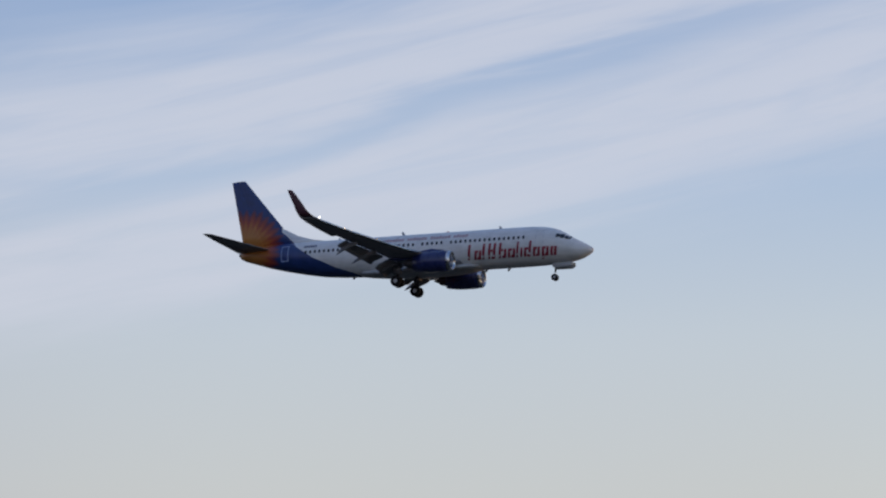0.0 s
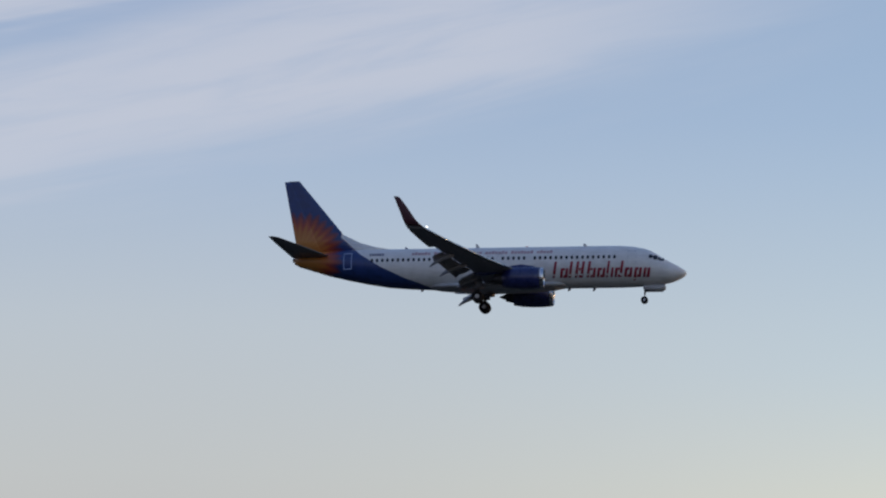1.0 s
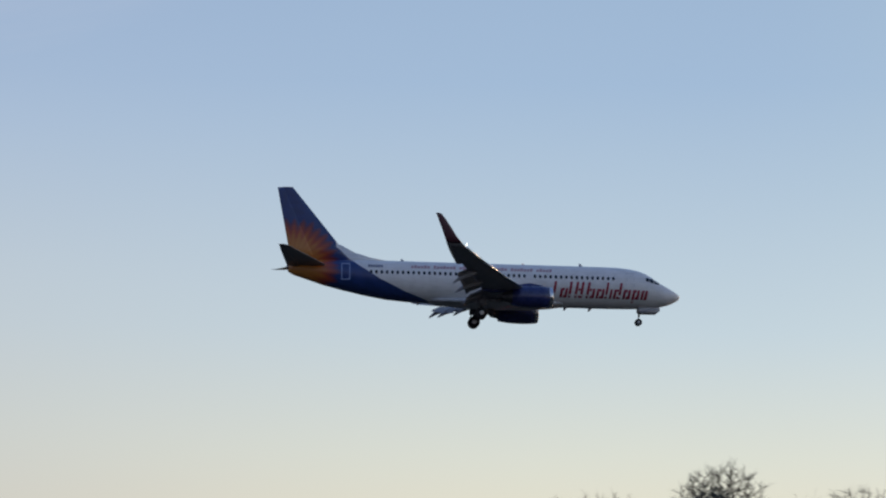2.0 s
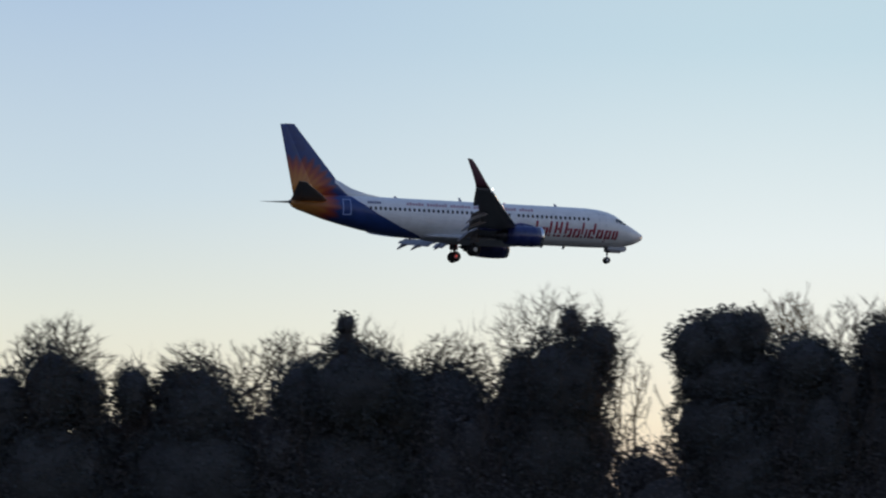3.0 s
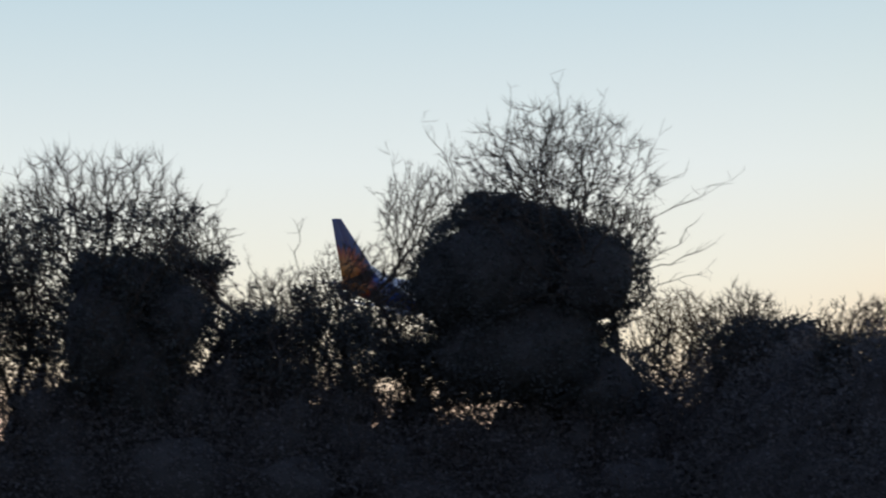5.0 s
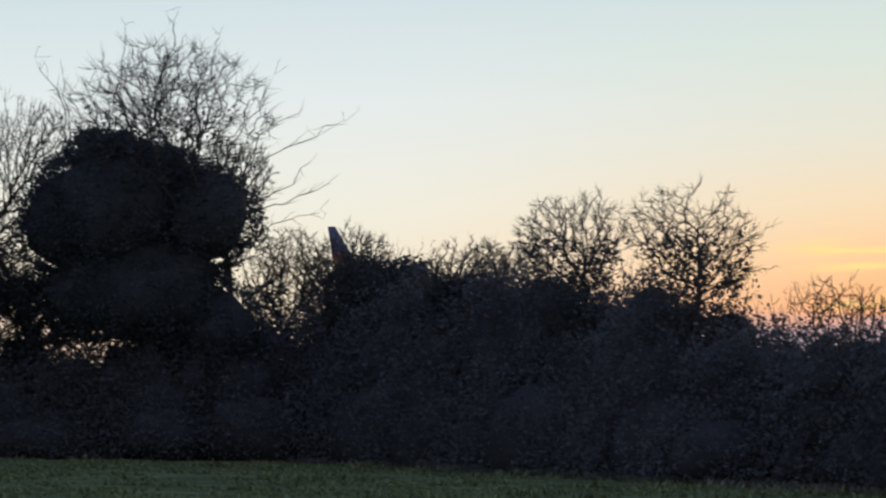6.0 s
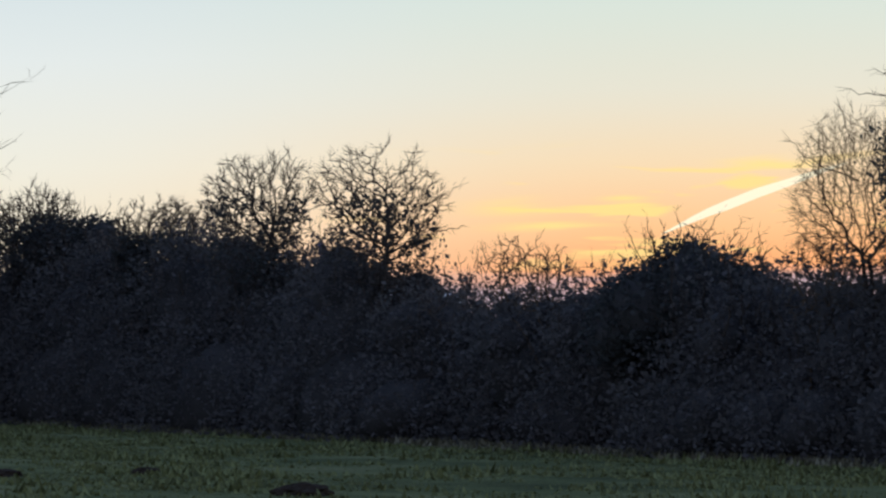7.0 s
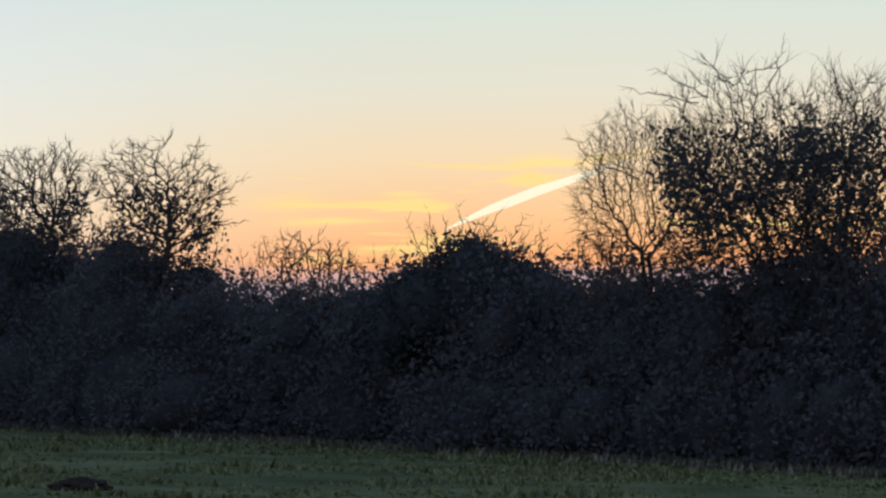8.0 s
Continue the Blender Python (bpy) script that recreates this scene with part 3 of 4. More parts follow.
    # aerials and beacons
    for x, z, h, up in ((19.9, 1.98, 0.42, 1), (9.5, 1.99, 0.3, 1), (26.8, 1.99, 0.22, 1), (8.6, -2.03, 0.34, -1), (11.0, -2.03, 0.3, -1), (25.2, -1.9, 0.3, -1)):
        bm = bmesh.new()
        loft(bm, [[(-(x - w + k), 0.03, z + up * q), (-(x + w + k), 0.03, z + up * q), (-(x + w + k), -0.03, z + up * q), (-(x - w + k), -0.03, z + up * q)]
                  for q, w, k in ((-0.1, 0.2, 0.0), (h * 0.6, 0.13, 0.12), (h, 0.07, 0.2))])
        part("blade_aerial", bm, bpy.data.materials["belly_grey_paint"], fuselage)
    # turning belly beacon: a lamp in a short hood, added to make a flash
    bm = bmesh.new()
    turned(bm, [(-0.14, 0.05), (-0.14, 0.23), (0.62, 0.23), (0.62, 0.20), (-0.08, 0.20), (-0.08, 0.05)], (0, 0, 0), 16)
    spinner = part("turning_beacon", bm, DARK_METAL, jet, "small red beacon under the belly in an added flash hood")
    bm = bmesh.new()
    turned(bm, [(-0.08, 0.02), (-0.05, 0.195), (-0.03, 0.17), (-0.01, 0.02)], (0, 0, 0), 16)
    part("beacon_lamp", bm, BEACON_GLOW, spinner, "glowing red lamp")
    for x, z in ((15.2, 2.02),):
        bm = bmesh.new()
        bmesh.ops.create_icosphere(bm, subdivisions=2, radius=0.12, matrix=Matrix.Translation((-x, 0, z)))
        part("beacon", bm, BEACON_RED, fuselage, "red beacon lamp")
    return jet, spinner


airliner, belly_beacon = build_airliner()


# ---- ground ----
def clamp01(v):
    return max(0.0, min(1.0, v))


def ground_z(x, y):
    """The field climbs gently away from the eye and levels out behind the trees."""
    near = 0.0280 * min(max(y, -40.0), 100.0) - 0.003 * max(min(x, 120.0), -120.0)
    far = clamp01((math.hypot(x, y) - 120.0) / 250.0)
    return near * (1 - far) + 0.2 * far


def place(az, d):
    a = radians(az)
    x, y = d * math.sin(a), d * math.cos(a)
    return x, y, ground_z(x, y)


def edge_x(y):
    """The foot of the hedge on its straight stretch: it comes nearer the eye to the east."""
    return 38.76 + 0.42 * y


def line(az):
    """How far off the row of trees stands, by heading."""
    if az < 30:
        return 90.0
    a = radians(az)
    y = 38.76 / (math.tan(a) - 0.42)
    return min(90.0, math.hypot(y, edge_x(y)))


def grass_material():
    m = bpy.data.materials.new("rough_grass_ground")
    m.use_nodes = True
    n = Nodes(m.node_tree)
    at = n.node("ShaderNodeTexCoord").outputs["Object"]
    big, mid, fine = n.noise(at, 0.15, 4.0), n.noise(at, 0.55, 5.0, 0.6), n.noise(at, 14.0, 4.0, 0.7)
    f = n.math("ADD", n.math("MULTIPLY", big, 0.3), n.math("ADD", n.math("MULTIPLY", mid, 0.4), n.math("MULTIPLY", fine, 0.3)))
    p = n.node("ShaderNodeBsdfPrincipled")
    meadow = n.ramp(f, [(0.40, (0.070, 0.084, 0.034)), (0.5, (0.148, 0.170, 0.068)), (0.60, (0.250, 0.248, 0.118))])
    far = n.node("ShaderNodeVectorMath")
    far.operation = "LENGTH"
    n.put(at, far.inputs[0])
    # unseen ground past the trees, dulled to keep green bounce off the wings
    dulled_far = n.ramp(f, [(0.4, (0.045, 0.042, 0.035)), (0.6, (0.085, 0.078, 0.062))])
    n.put(n.mix(n.span(far.outputs[1], 100.0, 125.0), meadow, dulled_far), p.inputs["Base Color"])
    p.inputs["Roughness"].default_value = 0.95
    p.inputs["Specular IOR Level"].default_value = 0.08
    b = n.node("ShaderNodeBump")
    b.inputs["Strength"].default_value = 0.6
    b.inputs["Distance"].default_value = 0.06
    n.put(n.math("ADD", mid, fine), b.inputs["Height"])
    n.put(b.outputs[0], p.inputs["Normal"])
    n.put(p.outputs[0], n.node("ShaderNodeOutputMaterial").inputs[0])
    return m


GRASS = grass_material()
BLADE = surface("grass_blade", (0.190, 0.210, 0.090), 0.9, 0.0, 0.35, 0.8, fine=3.0, island=True)
STRAW = surface("dry_stalk", (0.21, 0.195, 0.13), 0.8, 0.0, 0.3, 0.5, island=True)
SOIL = surface("bare_soil", (0.045, 0.032, 0.022), 0.95, 0.0, 0.35, 3.0, bump=0.6, fine=25)
BARK = surface("dark_bark", (0.055, 0.050, 0.048), 0.9, 0.0, 0.35, 2.0, bump=0.5, fine=30)
TWIG = surface("bare_twig", (0.085, 0.070, 0.060), 0.85, 0.0, 0.4, 0.6, fine=6)
TWIG_PALE = surface("pale_bare_twig", (0.16, 0.115, 0.075), 0.85, 0.0, 0.35, 0.6, fine=6)
IVY = surface("ivy_leaf", (0.090, 0.096, 0.096), 0.85, 0.0, 0.15, 0.8, fine=5, island=True, thin=0.35)
# dark colour for the solid cores that stand in for shade between the leaves
SHADE = surface("thicket_inner_shade", (0.074, 0.072, 0.073), 0.95, 0.0, 0.25, 2.5, bump=0.4, fine=9)
SCRUB_LEAF = surface("bramble_leaf", (0.148, 0.140, 0.138), 0.9, 0.0, 0.15, 0.8, fine=5, island=True, thin=0.42)


def build_ground():
    """One sheet: fine by the eye and the trees, coarse toward the horizon."""
    ticks = [-4200, -2600, -1500, -800, -450, -300, -200, -140] + list(range(-100, 141, 4)) + [160, 200, 300, 450, 800, 1500, 2600, 4200]
    verts = [(x, y, ground_z(x, y) + 0.05 * noise.noise((x * 0.13, y * 0.13, 0.0)) * (1 if math.hypot(x, y) < 160 else 0)) for y in ticks for x in ticks]
    k = len(ticks)
    faces = [(j * k + i, j * k + i + 1, (j + 1) * k + i + 1, (j + 1) * k + i) for j in range(k - 1) for i in range(k - 1)]
    me = bpy.data.meshes.new("ground")
    me.from_pydata(verts, [], faces)
    me.polygons.foreach_set("use_smooth", [True] * len(faces))
    me.materials.append(GRASS)
    return tagged(new("ground", me), "rough green winter grass field rising gently", "field", kind="structure")


build_ground()


# ---- meshes for trees ----
def mesh_of(name, verts, quads, materials, slots=None):
    me = bpy.data.meshes.new(name)
    verts, quads = np.asarray(verts, np.float32), np.asarray(quads, np.int32)
    k = quads.shape[1]
    me.vertices.add(len(verts))
    me.vertices.foreach_set("co", verts.ravel())
    me.loops.add(quads.size)
    me.loops.foreach_set("vertex_index", quads.ravel())
    me.polygons.add(len(quads))
    me.polygons.foreach_set("loop_start", np.arange(0, quads.size, k, dtype=np.int32))
    for m in materials:
        me.materials.append(m)
    if slots is not None:
        me.polygons.foreach_set("material_index", np.asarray(slots, np.int32))
    me.update(calc_edges=True)
    return me


def limbs_mesh(name, seg, material):
    """Tapered three-sided limbs from rows of (start, end, start radius, end radius); those that end in nothing are cones."""
    s = np.asarray(seg, float)
    a, b, ra, rb = s[:, 0:3], s[:, 3:6], s[:, 6:7], s[:, 7:8]
    d = b - a
    d /= np.linalg.norm(d, axis=1, keepdims=True) + 1e-9
    ref = np.where(np.abs(d[:, 2:3]) < 0.9, [[0.0, 0.0, 1.0]], [[1.0, 0.0, 0.0]])
    u = np.cross(d, ref)
    u /= np.linalg.norm(u, axis=1, keepdims=True) + 1e-9
    w = np.cross(d, u)
    ring = lambda c, r: [c + (u * math.cos(2 * math.pi * i / 3) + w * math.sin(2 * math.pi * i / 3)) * r for i in range(3)]
    low, high = ring(a, ra), ring(b, rb)
    point = s[:, 7] <= 0
    full = np.stack([v[~point] for v in low + high], 1).reshape(-1, 3)
    cone = np.stack([v[point] for v in low] + [b[point]], 1).reshape(-1, 3)
    base = np.arange((~point).sum())[:, None] * 6
    tris = [base + [q] for q in ((0, 1, 4), (0, 4, 3), (1, 2, 5), (1, 5, 4), (2, 0, 3), (2, 3, 5))]
    base = np.arange(point.sum())[:, None] * 4 + len(full)
    tris += [base + [q] for q in ((0, 1, 3), (1, 2, 3), (2, 0, 3))]
    return mesh_of(name, np.concatenate([full, cone]), np.concatenate(tris, 0), [material])


def leaf_quads(points, size, rng):
    """Small bent-free leaves of uneven size, turned every way."""
    k = len(points)
    u = rng.normal(size=(k, 3))
    u /= np.linalg.norm(u, axis=1, keepdims=True)
    v = np.cross(u, rng.normal(size=(k, 3)))
    v /= np.linalg.norm(v, axis=1, keepdims=True)
    s = size * rng.uniform(0.5, 1.25, (k, 1))
    return np.stack([points - u * s, points + v * s * 0.62, points + u * s, points - v * s * 0.62], 1).reshape(-1, 3)


def crown_rows(seed, tall, stems=3, lobes=(), points=1300, step=0.034, reach=0.26, kill=0.05, rise=0.02, twigs=1.5, wander=0.15, drop=1.0):
    """A bare tree 1 wide and so many times as tall, grown toward points strewn through its crown; lumps are placed from the top down.
    Rows: start, end, start and end thickness in twigs, level (0 stem, 1 bough, 2 twig)."""
    rng = np.random.default_rng(seed)
    lobes = np.array(lobes, float)
    lobes[:, 2] += tall
    low = max(0.12, tall - drop)
    goal = []
    while len(goal) < points:
        l = lobes[rng.integers(len(lobes))]
        d = rng.normal(size=3)
        d /= np.linalg.norm(d)
        far = rng.uniform(1.0, 1.28) if rng.random() < 0.04 and d[2] > -0.2 else 1.0
        p = l[:3] + d * l[3:] * rng.random() ** 0.36 * far
        if 0.05 < p[2] < tall * (1.0 if far == 1.0 else 1.12):
            goal.append(p)
    goal = np.array(goal)
    pos, up, root = [], [], []
    for i in range(stems):
        a = 2 * math.pi * (i + rng.uniform(0, 0.7)) / stems
        lean = rng.uniform(0.10, 0.38) / max(1.0, tall * 0.8) if stems > 1 else 0.06
        p, d = np.array([0.025 * math.cos(a), 0.025 * math.sin(a), 0.0]), np.array([lean * math.cos(a), lean * math.sin(a), 1.0])
        last = -1
        while p[2] < low:
            pos.append(p.copy())
            up.append(last)
            root.append(i)
            last = len(pos) - 1
            d = d * 0.97 + rng.normal(0, 0.08, 3)
            d[2] = 1.0
            p = p + d / np.linalg.norm(d) * step
    near = np.full(len(goal), 9.0)
    who = np.zeros(len(goal), int)

    def meet(first):
        q = np.array(pos[first:])
        dist = np.linalg.norm(goal[:, None, :] - q[None], axis=2)
        j = dist.argmin(1)
        m = dist[np.arange(len(goal)), j]
        better = m < near
        near[better], who[better] = m[better], j[better] + first
    meet(0)
    for _ in range(110):
        live = (near < reach) & (near > kill)
        if not live.any():
            break
        first = len(pos)
        for k in np.unique(who[live]):
            g = goal[live & (who == k)] - pos[k]
            d = (g / np.linalg.norm(g, axis=1, keepdims=True)).mean(0) + np.array([0, 0, rise]) + rng.normal(0, wander, 3)
            d /= np.linalg.norm(d) + 1e-9
            pos.append(pos[k] + d * step)
            up.append(int(k))
            root.append(root[k])
        meet(first)
        far = near > kill
        goal, near, who = goal[far], near[far], who[far]
        if len(goal) == 0 or len(pos) > 4200:
            break
    pos, up = np.array(pos), np.array(up)
    load = np.zeros(len(pos))
    for i in range(len(pos) - 1, -1, -1):
        load[i] = max(load[i], 1.0)
        if up[i] >= 0:
            load[up[i]] += load[i]
    thick = 0.8 * load ** 0.42
    thick /= max(1.0, thick.max() / 20.0)
    thick = np.maximum(thick, 0.75)
    rows = []
    for i in range(len(pos)):
        if up[i] >= 0:
            t1, t0 = thick[i], min(thick[up[i]], thick[i] * 1.35)
            rows.append((*pos[up[i]], *pos[i], t0, t1, 0 if t1 > 8.0 else (1 if t1 > 3.0 else 2), root[i]))
    heart = np.array([0, 0, tall - 0.6])
    for i in np.nonzero(thick < 2.2)[0]:
        tip = load[i] < 1.5
        for _ in range(3 if tip else rng.poisson(twigs * 0.7)):
            d = pos[i] - (pos[up[i]] if up[i] >= 0 else pos[i] - [0, 0, 1])
            away = pos[i] - heart
            d = d / (np.linalg.norm(d) + 1e-9) + 0.6 * away / (np.linalg.norm(away) + 1e-9) + rng.normal(0, 0.42, 3) + [0, 0, 0.08]
            d /= np.linalg.norm(d)
            ln = rng.uniform(0.03, 0.10) if tip else rng.uniform(0.02, 0.06)
            q = pos[i] + d * ln * (0.5 if tip else 1.0)
            rows.append((*pos[i], *q, 0.62, 0.45 if tip else 0.0, 2, root[i]))
            if tip:
                e = d + rng.normal(0, 0.35, 3)
                rows.append((*q, *(q + e / np.linalg.norm(e) * ln * 0.6), 0.45, 0.0, 2, root[i]))
    s = np.array(rows)
    s[:, [2, 5]] *= tall / np.percentile(s[:, 5], 99.9)
    wide = 2 * max(np.percentile(np.abs(s[:, 3]), 99.0), np.percentile(np.abs(s[:, 4]), 99.0))
    s[:, [0, 1, 3, 4]] /= wide
    return s


SHAPES = {}
ROUND = ((0, 0, -0.42, 0.46, 0.46, 0.42), (0.18, 0.05, -0.30, 0.26, 0.26, 0.28), (-0.24, 0, -0.5, 0.26, 0.3, 0.3), (0, 0, -0.9, 0.36, 0.36, 0.4))
BROAD = ((0, 0, -0.42, 0.48, 0.45, 0.40), (-0.24, 0.1, -0.36, 0.24, 0.26, 0.28), (0.22, -0.1, -0.30, 0.25, 0.27, 0.29), (0.33, 0, -0.6, 0.17, 0.2, 0.25), (-0.1, 0, -0.85, 0.35, 0.35, 0.3))
TALL = ((0, 0, -0.45, 0.40, 0.38, 0.44), (0.2, 0, -0.75, 0.28, 0.3, 0.40), (-0.22, 0.1, -0.7, 0.28, 0.28, 0.45), (0, 0, -1.4, 0.42, 0.4, 0.6))
FAN = ((0, 0, -0.34, 0.44, 0.42, 0.33), (-0.27, 0, -0.5, 0.22, 0.25, 0.28), (0.28, 0, -0.46, 0.21, 0.25, 0.28))
LOW = ((0, 0, -0.5, 0.46, 0.4, 0.36), (0.2, 0, -0.28, 0.2, 0.2, 0.27), (-0.25, 0, -0.34, 0.2, 0.2, 0.28), (0, 0, -0.8, 0.4, 0.4, 0.4))


def shape_rows(kind, tall):
    """A bare tree of that kind and height over width, grown once and kept."""
    tall = round(max(0.5, min(3.0, tall)) * 5) / 5
    if (kind, tall) not in SHAPES:
        SHAPES[kind, tall] = {
            "thorn": lambda: crown_rows(11, tall, 2, ROUND, drop=0.8, wander=0.24),
            "thorn_b": lambda: crown_rows(23, tall, 2, BROAD, 1400, drop=0.8, wander=0.24),
            "thorn_c": lambda: crown_rows(29, tall, 1, ROUND, 1400, drop=0.8, wander=0.24),
            "twiggy": lambda: crown_rows(83, tall, 2, BROAD, 2300, kill=0.034, step=0.028, twigs=1.8, drop=0.85, wander=0.26),
            "upright": lambda: crown_rows(37, tall, 4, TALL, 1500, rise=0.10, drop=1.4),
            "upright_b": lambda: crown_rows(39, tall, 3, TALL, 1500, rise=0.08, drop=1.3),
            "fan": lambda: crown_rows(41, tall, 2, FAN, 1200, drop=0.8),
            "fan_b": lambda: crown_rows(58, tall, 1, FAN, 1200, drop=0.8),
            "great": lambda: crown_rows(61, tall, 3, BROAD, 1900, kill=0.036, step=0.026, twigs=1.3, drop=0.85, wander=0.24),
            "great_b": lambda: crown_rows(64, tall, 2, ROUND, 1900, kill=0.036, step=0.026, twigs=1.3, drop=0.85, wander=0.24),
            "scrub": lambda: crown_rows(67, tall, 7, LOW, 260, kill=0.06, step=0.05, rise=0.15, twigs=1.3),
            "scrub_b": lambda: crown_rows(71, tall, 7, LOW, 260, kill=0.06, step=0.05, rise=0.15, twigs=1.3),
        }[kind]()
    s = SHAPES[kind, tall].copy()
    s[:, [2, 5]] /= tall
    return s


def shoot_rows(a, b, r, seed):
    """A long crooked shoot from a to b with short side twigs."""
    rng = np.random.default_rng(seed)
    k, ln = 9, np.linalg.norm(b - a)
    sag = rng.normal(0, 0.06 * ln, 3)
    pts = [a + (b - a) * i / k + sag * math.sin(math.pi * i / k) + (rng.normal(0, 0.018 * ln, 3) if 0 < i < k else 0) for i in range(k + 1)]
    rows = []
    for i, (p, q) in enumerate(zip(pts, pts[1:])):
        f0, f1 = 1 - i / k * 0.7, 1 - (i + 1) / k * 0.7
        rows.append((*p, *q, r * f0, r * f1 if i < k - 1 else 0.0, 2, 0))
        for _ in range(rng.poisson(1.5 if i > 1 else 0.4)):
            e = (b - a) / ln + rng.normal(0, 0.65, 3)
            m = q + e / np.linalg.norm(e) * ln * rng.uniform(0.06, 0.17)
            rows.append((*q, *m, r * f1 * 0.6, r * 0.25, 2, 0))
            g = e + rng.normal(0, 0.5, 3)
            rows.append((*m, *(m + g / np.linalg.norm(g) * ln * 0.07), r * 0.25, 0.0, 2, 0))
    return rows


def blob_points(lobes, per_m2, rng, depth=0.35):
    """Points on the outer skin of a cluster of lumps: rows of (x, y, z, rx, ry, rz)."""
    lobes = np.array(lobes, float)
    pts = []
    for i, (x, y, z, rx, ry, rz) in enumerate(lobes):
        area = 4 * math.pi * ((rx * ry) ** 1.6 / 3 + (rx * rz) ** 1.6 / 3 + (ry * rz) ** 1.6 / 3) ** (1 / 1.6)
        k = int(area * per_m2)
        d = rng.normal(size=(k, 3))
        d /= np.linalg.norm(d, axis=1, keepdims=True)
        lump = np.array([noise.noise((q[0] * 2.6 + i * 7.0, q[1] * 2.6, q[2] * 2.6)) for q in d])[:, None]
        r = 0.97 + 0.24 * lump + (rng.random((k, 1)) ** 2.0 - 0.35) * depth / np.mean((rx, ry, rz))
        p = np.array([x, y, z]) + d * np.array([rx, ry, rz]) * r
        keep = np.ones(k, bool)
        for j, (a, b, c, ra, rb, rc) in enumerate(lobes):
            if j != i:
                keep &= (((p - [a, b, c]) / [ra, rb, rc]) ** 2).sum(1) > 0.72
        pts.append(p[keep & (p[:, 2] > 0.02)])
    return np.concatenate(pts)


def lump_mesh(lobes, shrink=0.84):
    """The dark inside of a thicket: uneven solid lumps standing in for its shade."""
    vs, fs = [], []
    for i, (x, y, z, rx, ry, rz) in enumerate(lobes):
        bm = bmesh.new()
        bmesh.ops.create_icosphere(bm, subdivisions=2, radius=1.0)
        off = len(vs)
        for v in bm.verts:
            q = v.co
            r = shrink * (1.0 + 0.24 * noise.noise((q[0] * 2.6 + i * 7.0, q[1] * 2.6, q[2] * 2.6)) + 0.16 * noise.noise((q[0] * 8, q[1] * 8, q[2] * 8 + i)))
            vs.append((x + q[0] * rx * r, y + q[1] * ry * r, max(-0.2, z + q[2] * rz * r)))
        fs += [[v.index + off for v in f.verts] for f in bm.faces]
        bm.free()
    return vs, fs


def foliage(name, lobes, parent, seed, leaf=0.11, per_m2=95, material=None, label="", depth=0.35, core=0.84, keep=None):
    rng = np.random.default_rng(seed)
    pts = blob_points(lobes, per_m2, rng, depth)
    if keep is not None:
        pts = pts[keep(pts)]
    lv = leaf_quads(pts, leaf, rng)
    quads = np.arange(len(lv)).reshape(-1, 4)
    tris = [np.concatenate([quads[:, [0, 1, 2]], quads[:, [0, 2, 3]]], 0)]
    verts, slots = [lv], [np.zeros(len(quads) * 2, int)]
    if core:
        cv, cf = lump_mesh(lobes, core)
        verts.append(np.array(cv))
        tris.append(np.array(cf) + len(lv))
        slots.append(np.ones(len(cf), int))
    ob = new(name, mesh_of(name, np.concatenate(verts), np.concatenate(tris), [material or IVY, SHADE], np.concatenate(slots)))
    ob.parent = parent
    return tagged(ob, label)


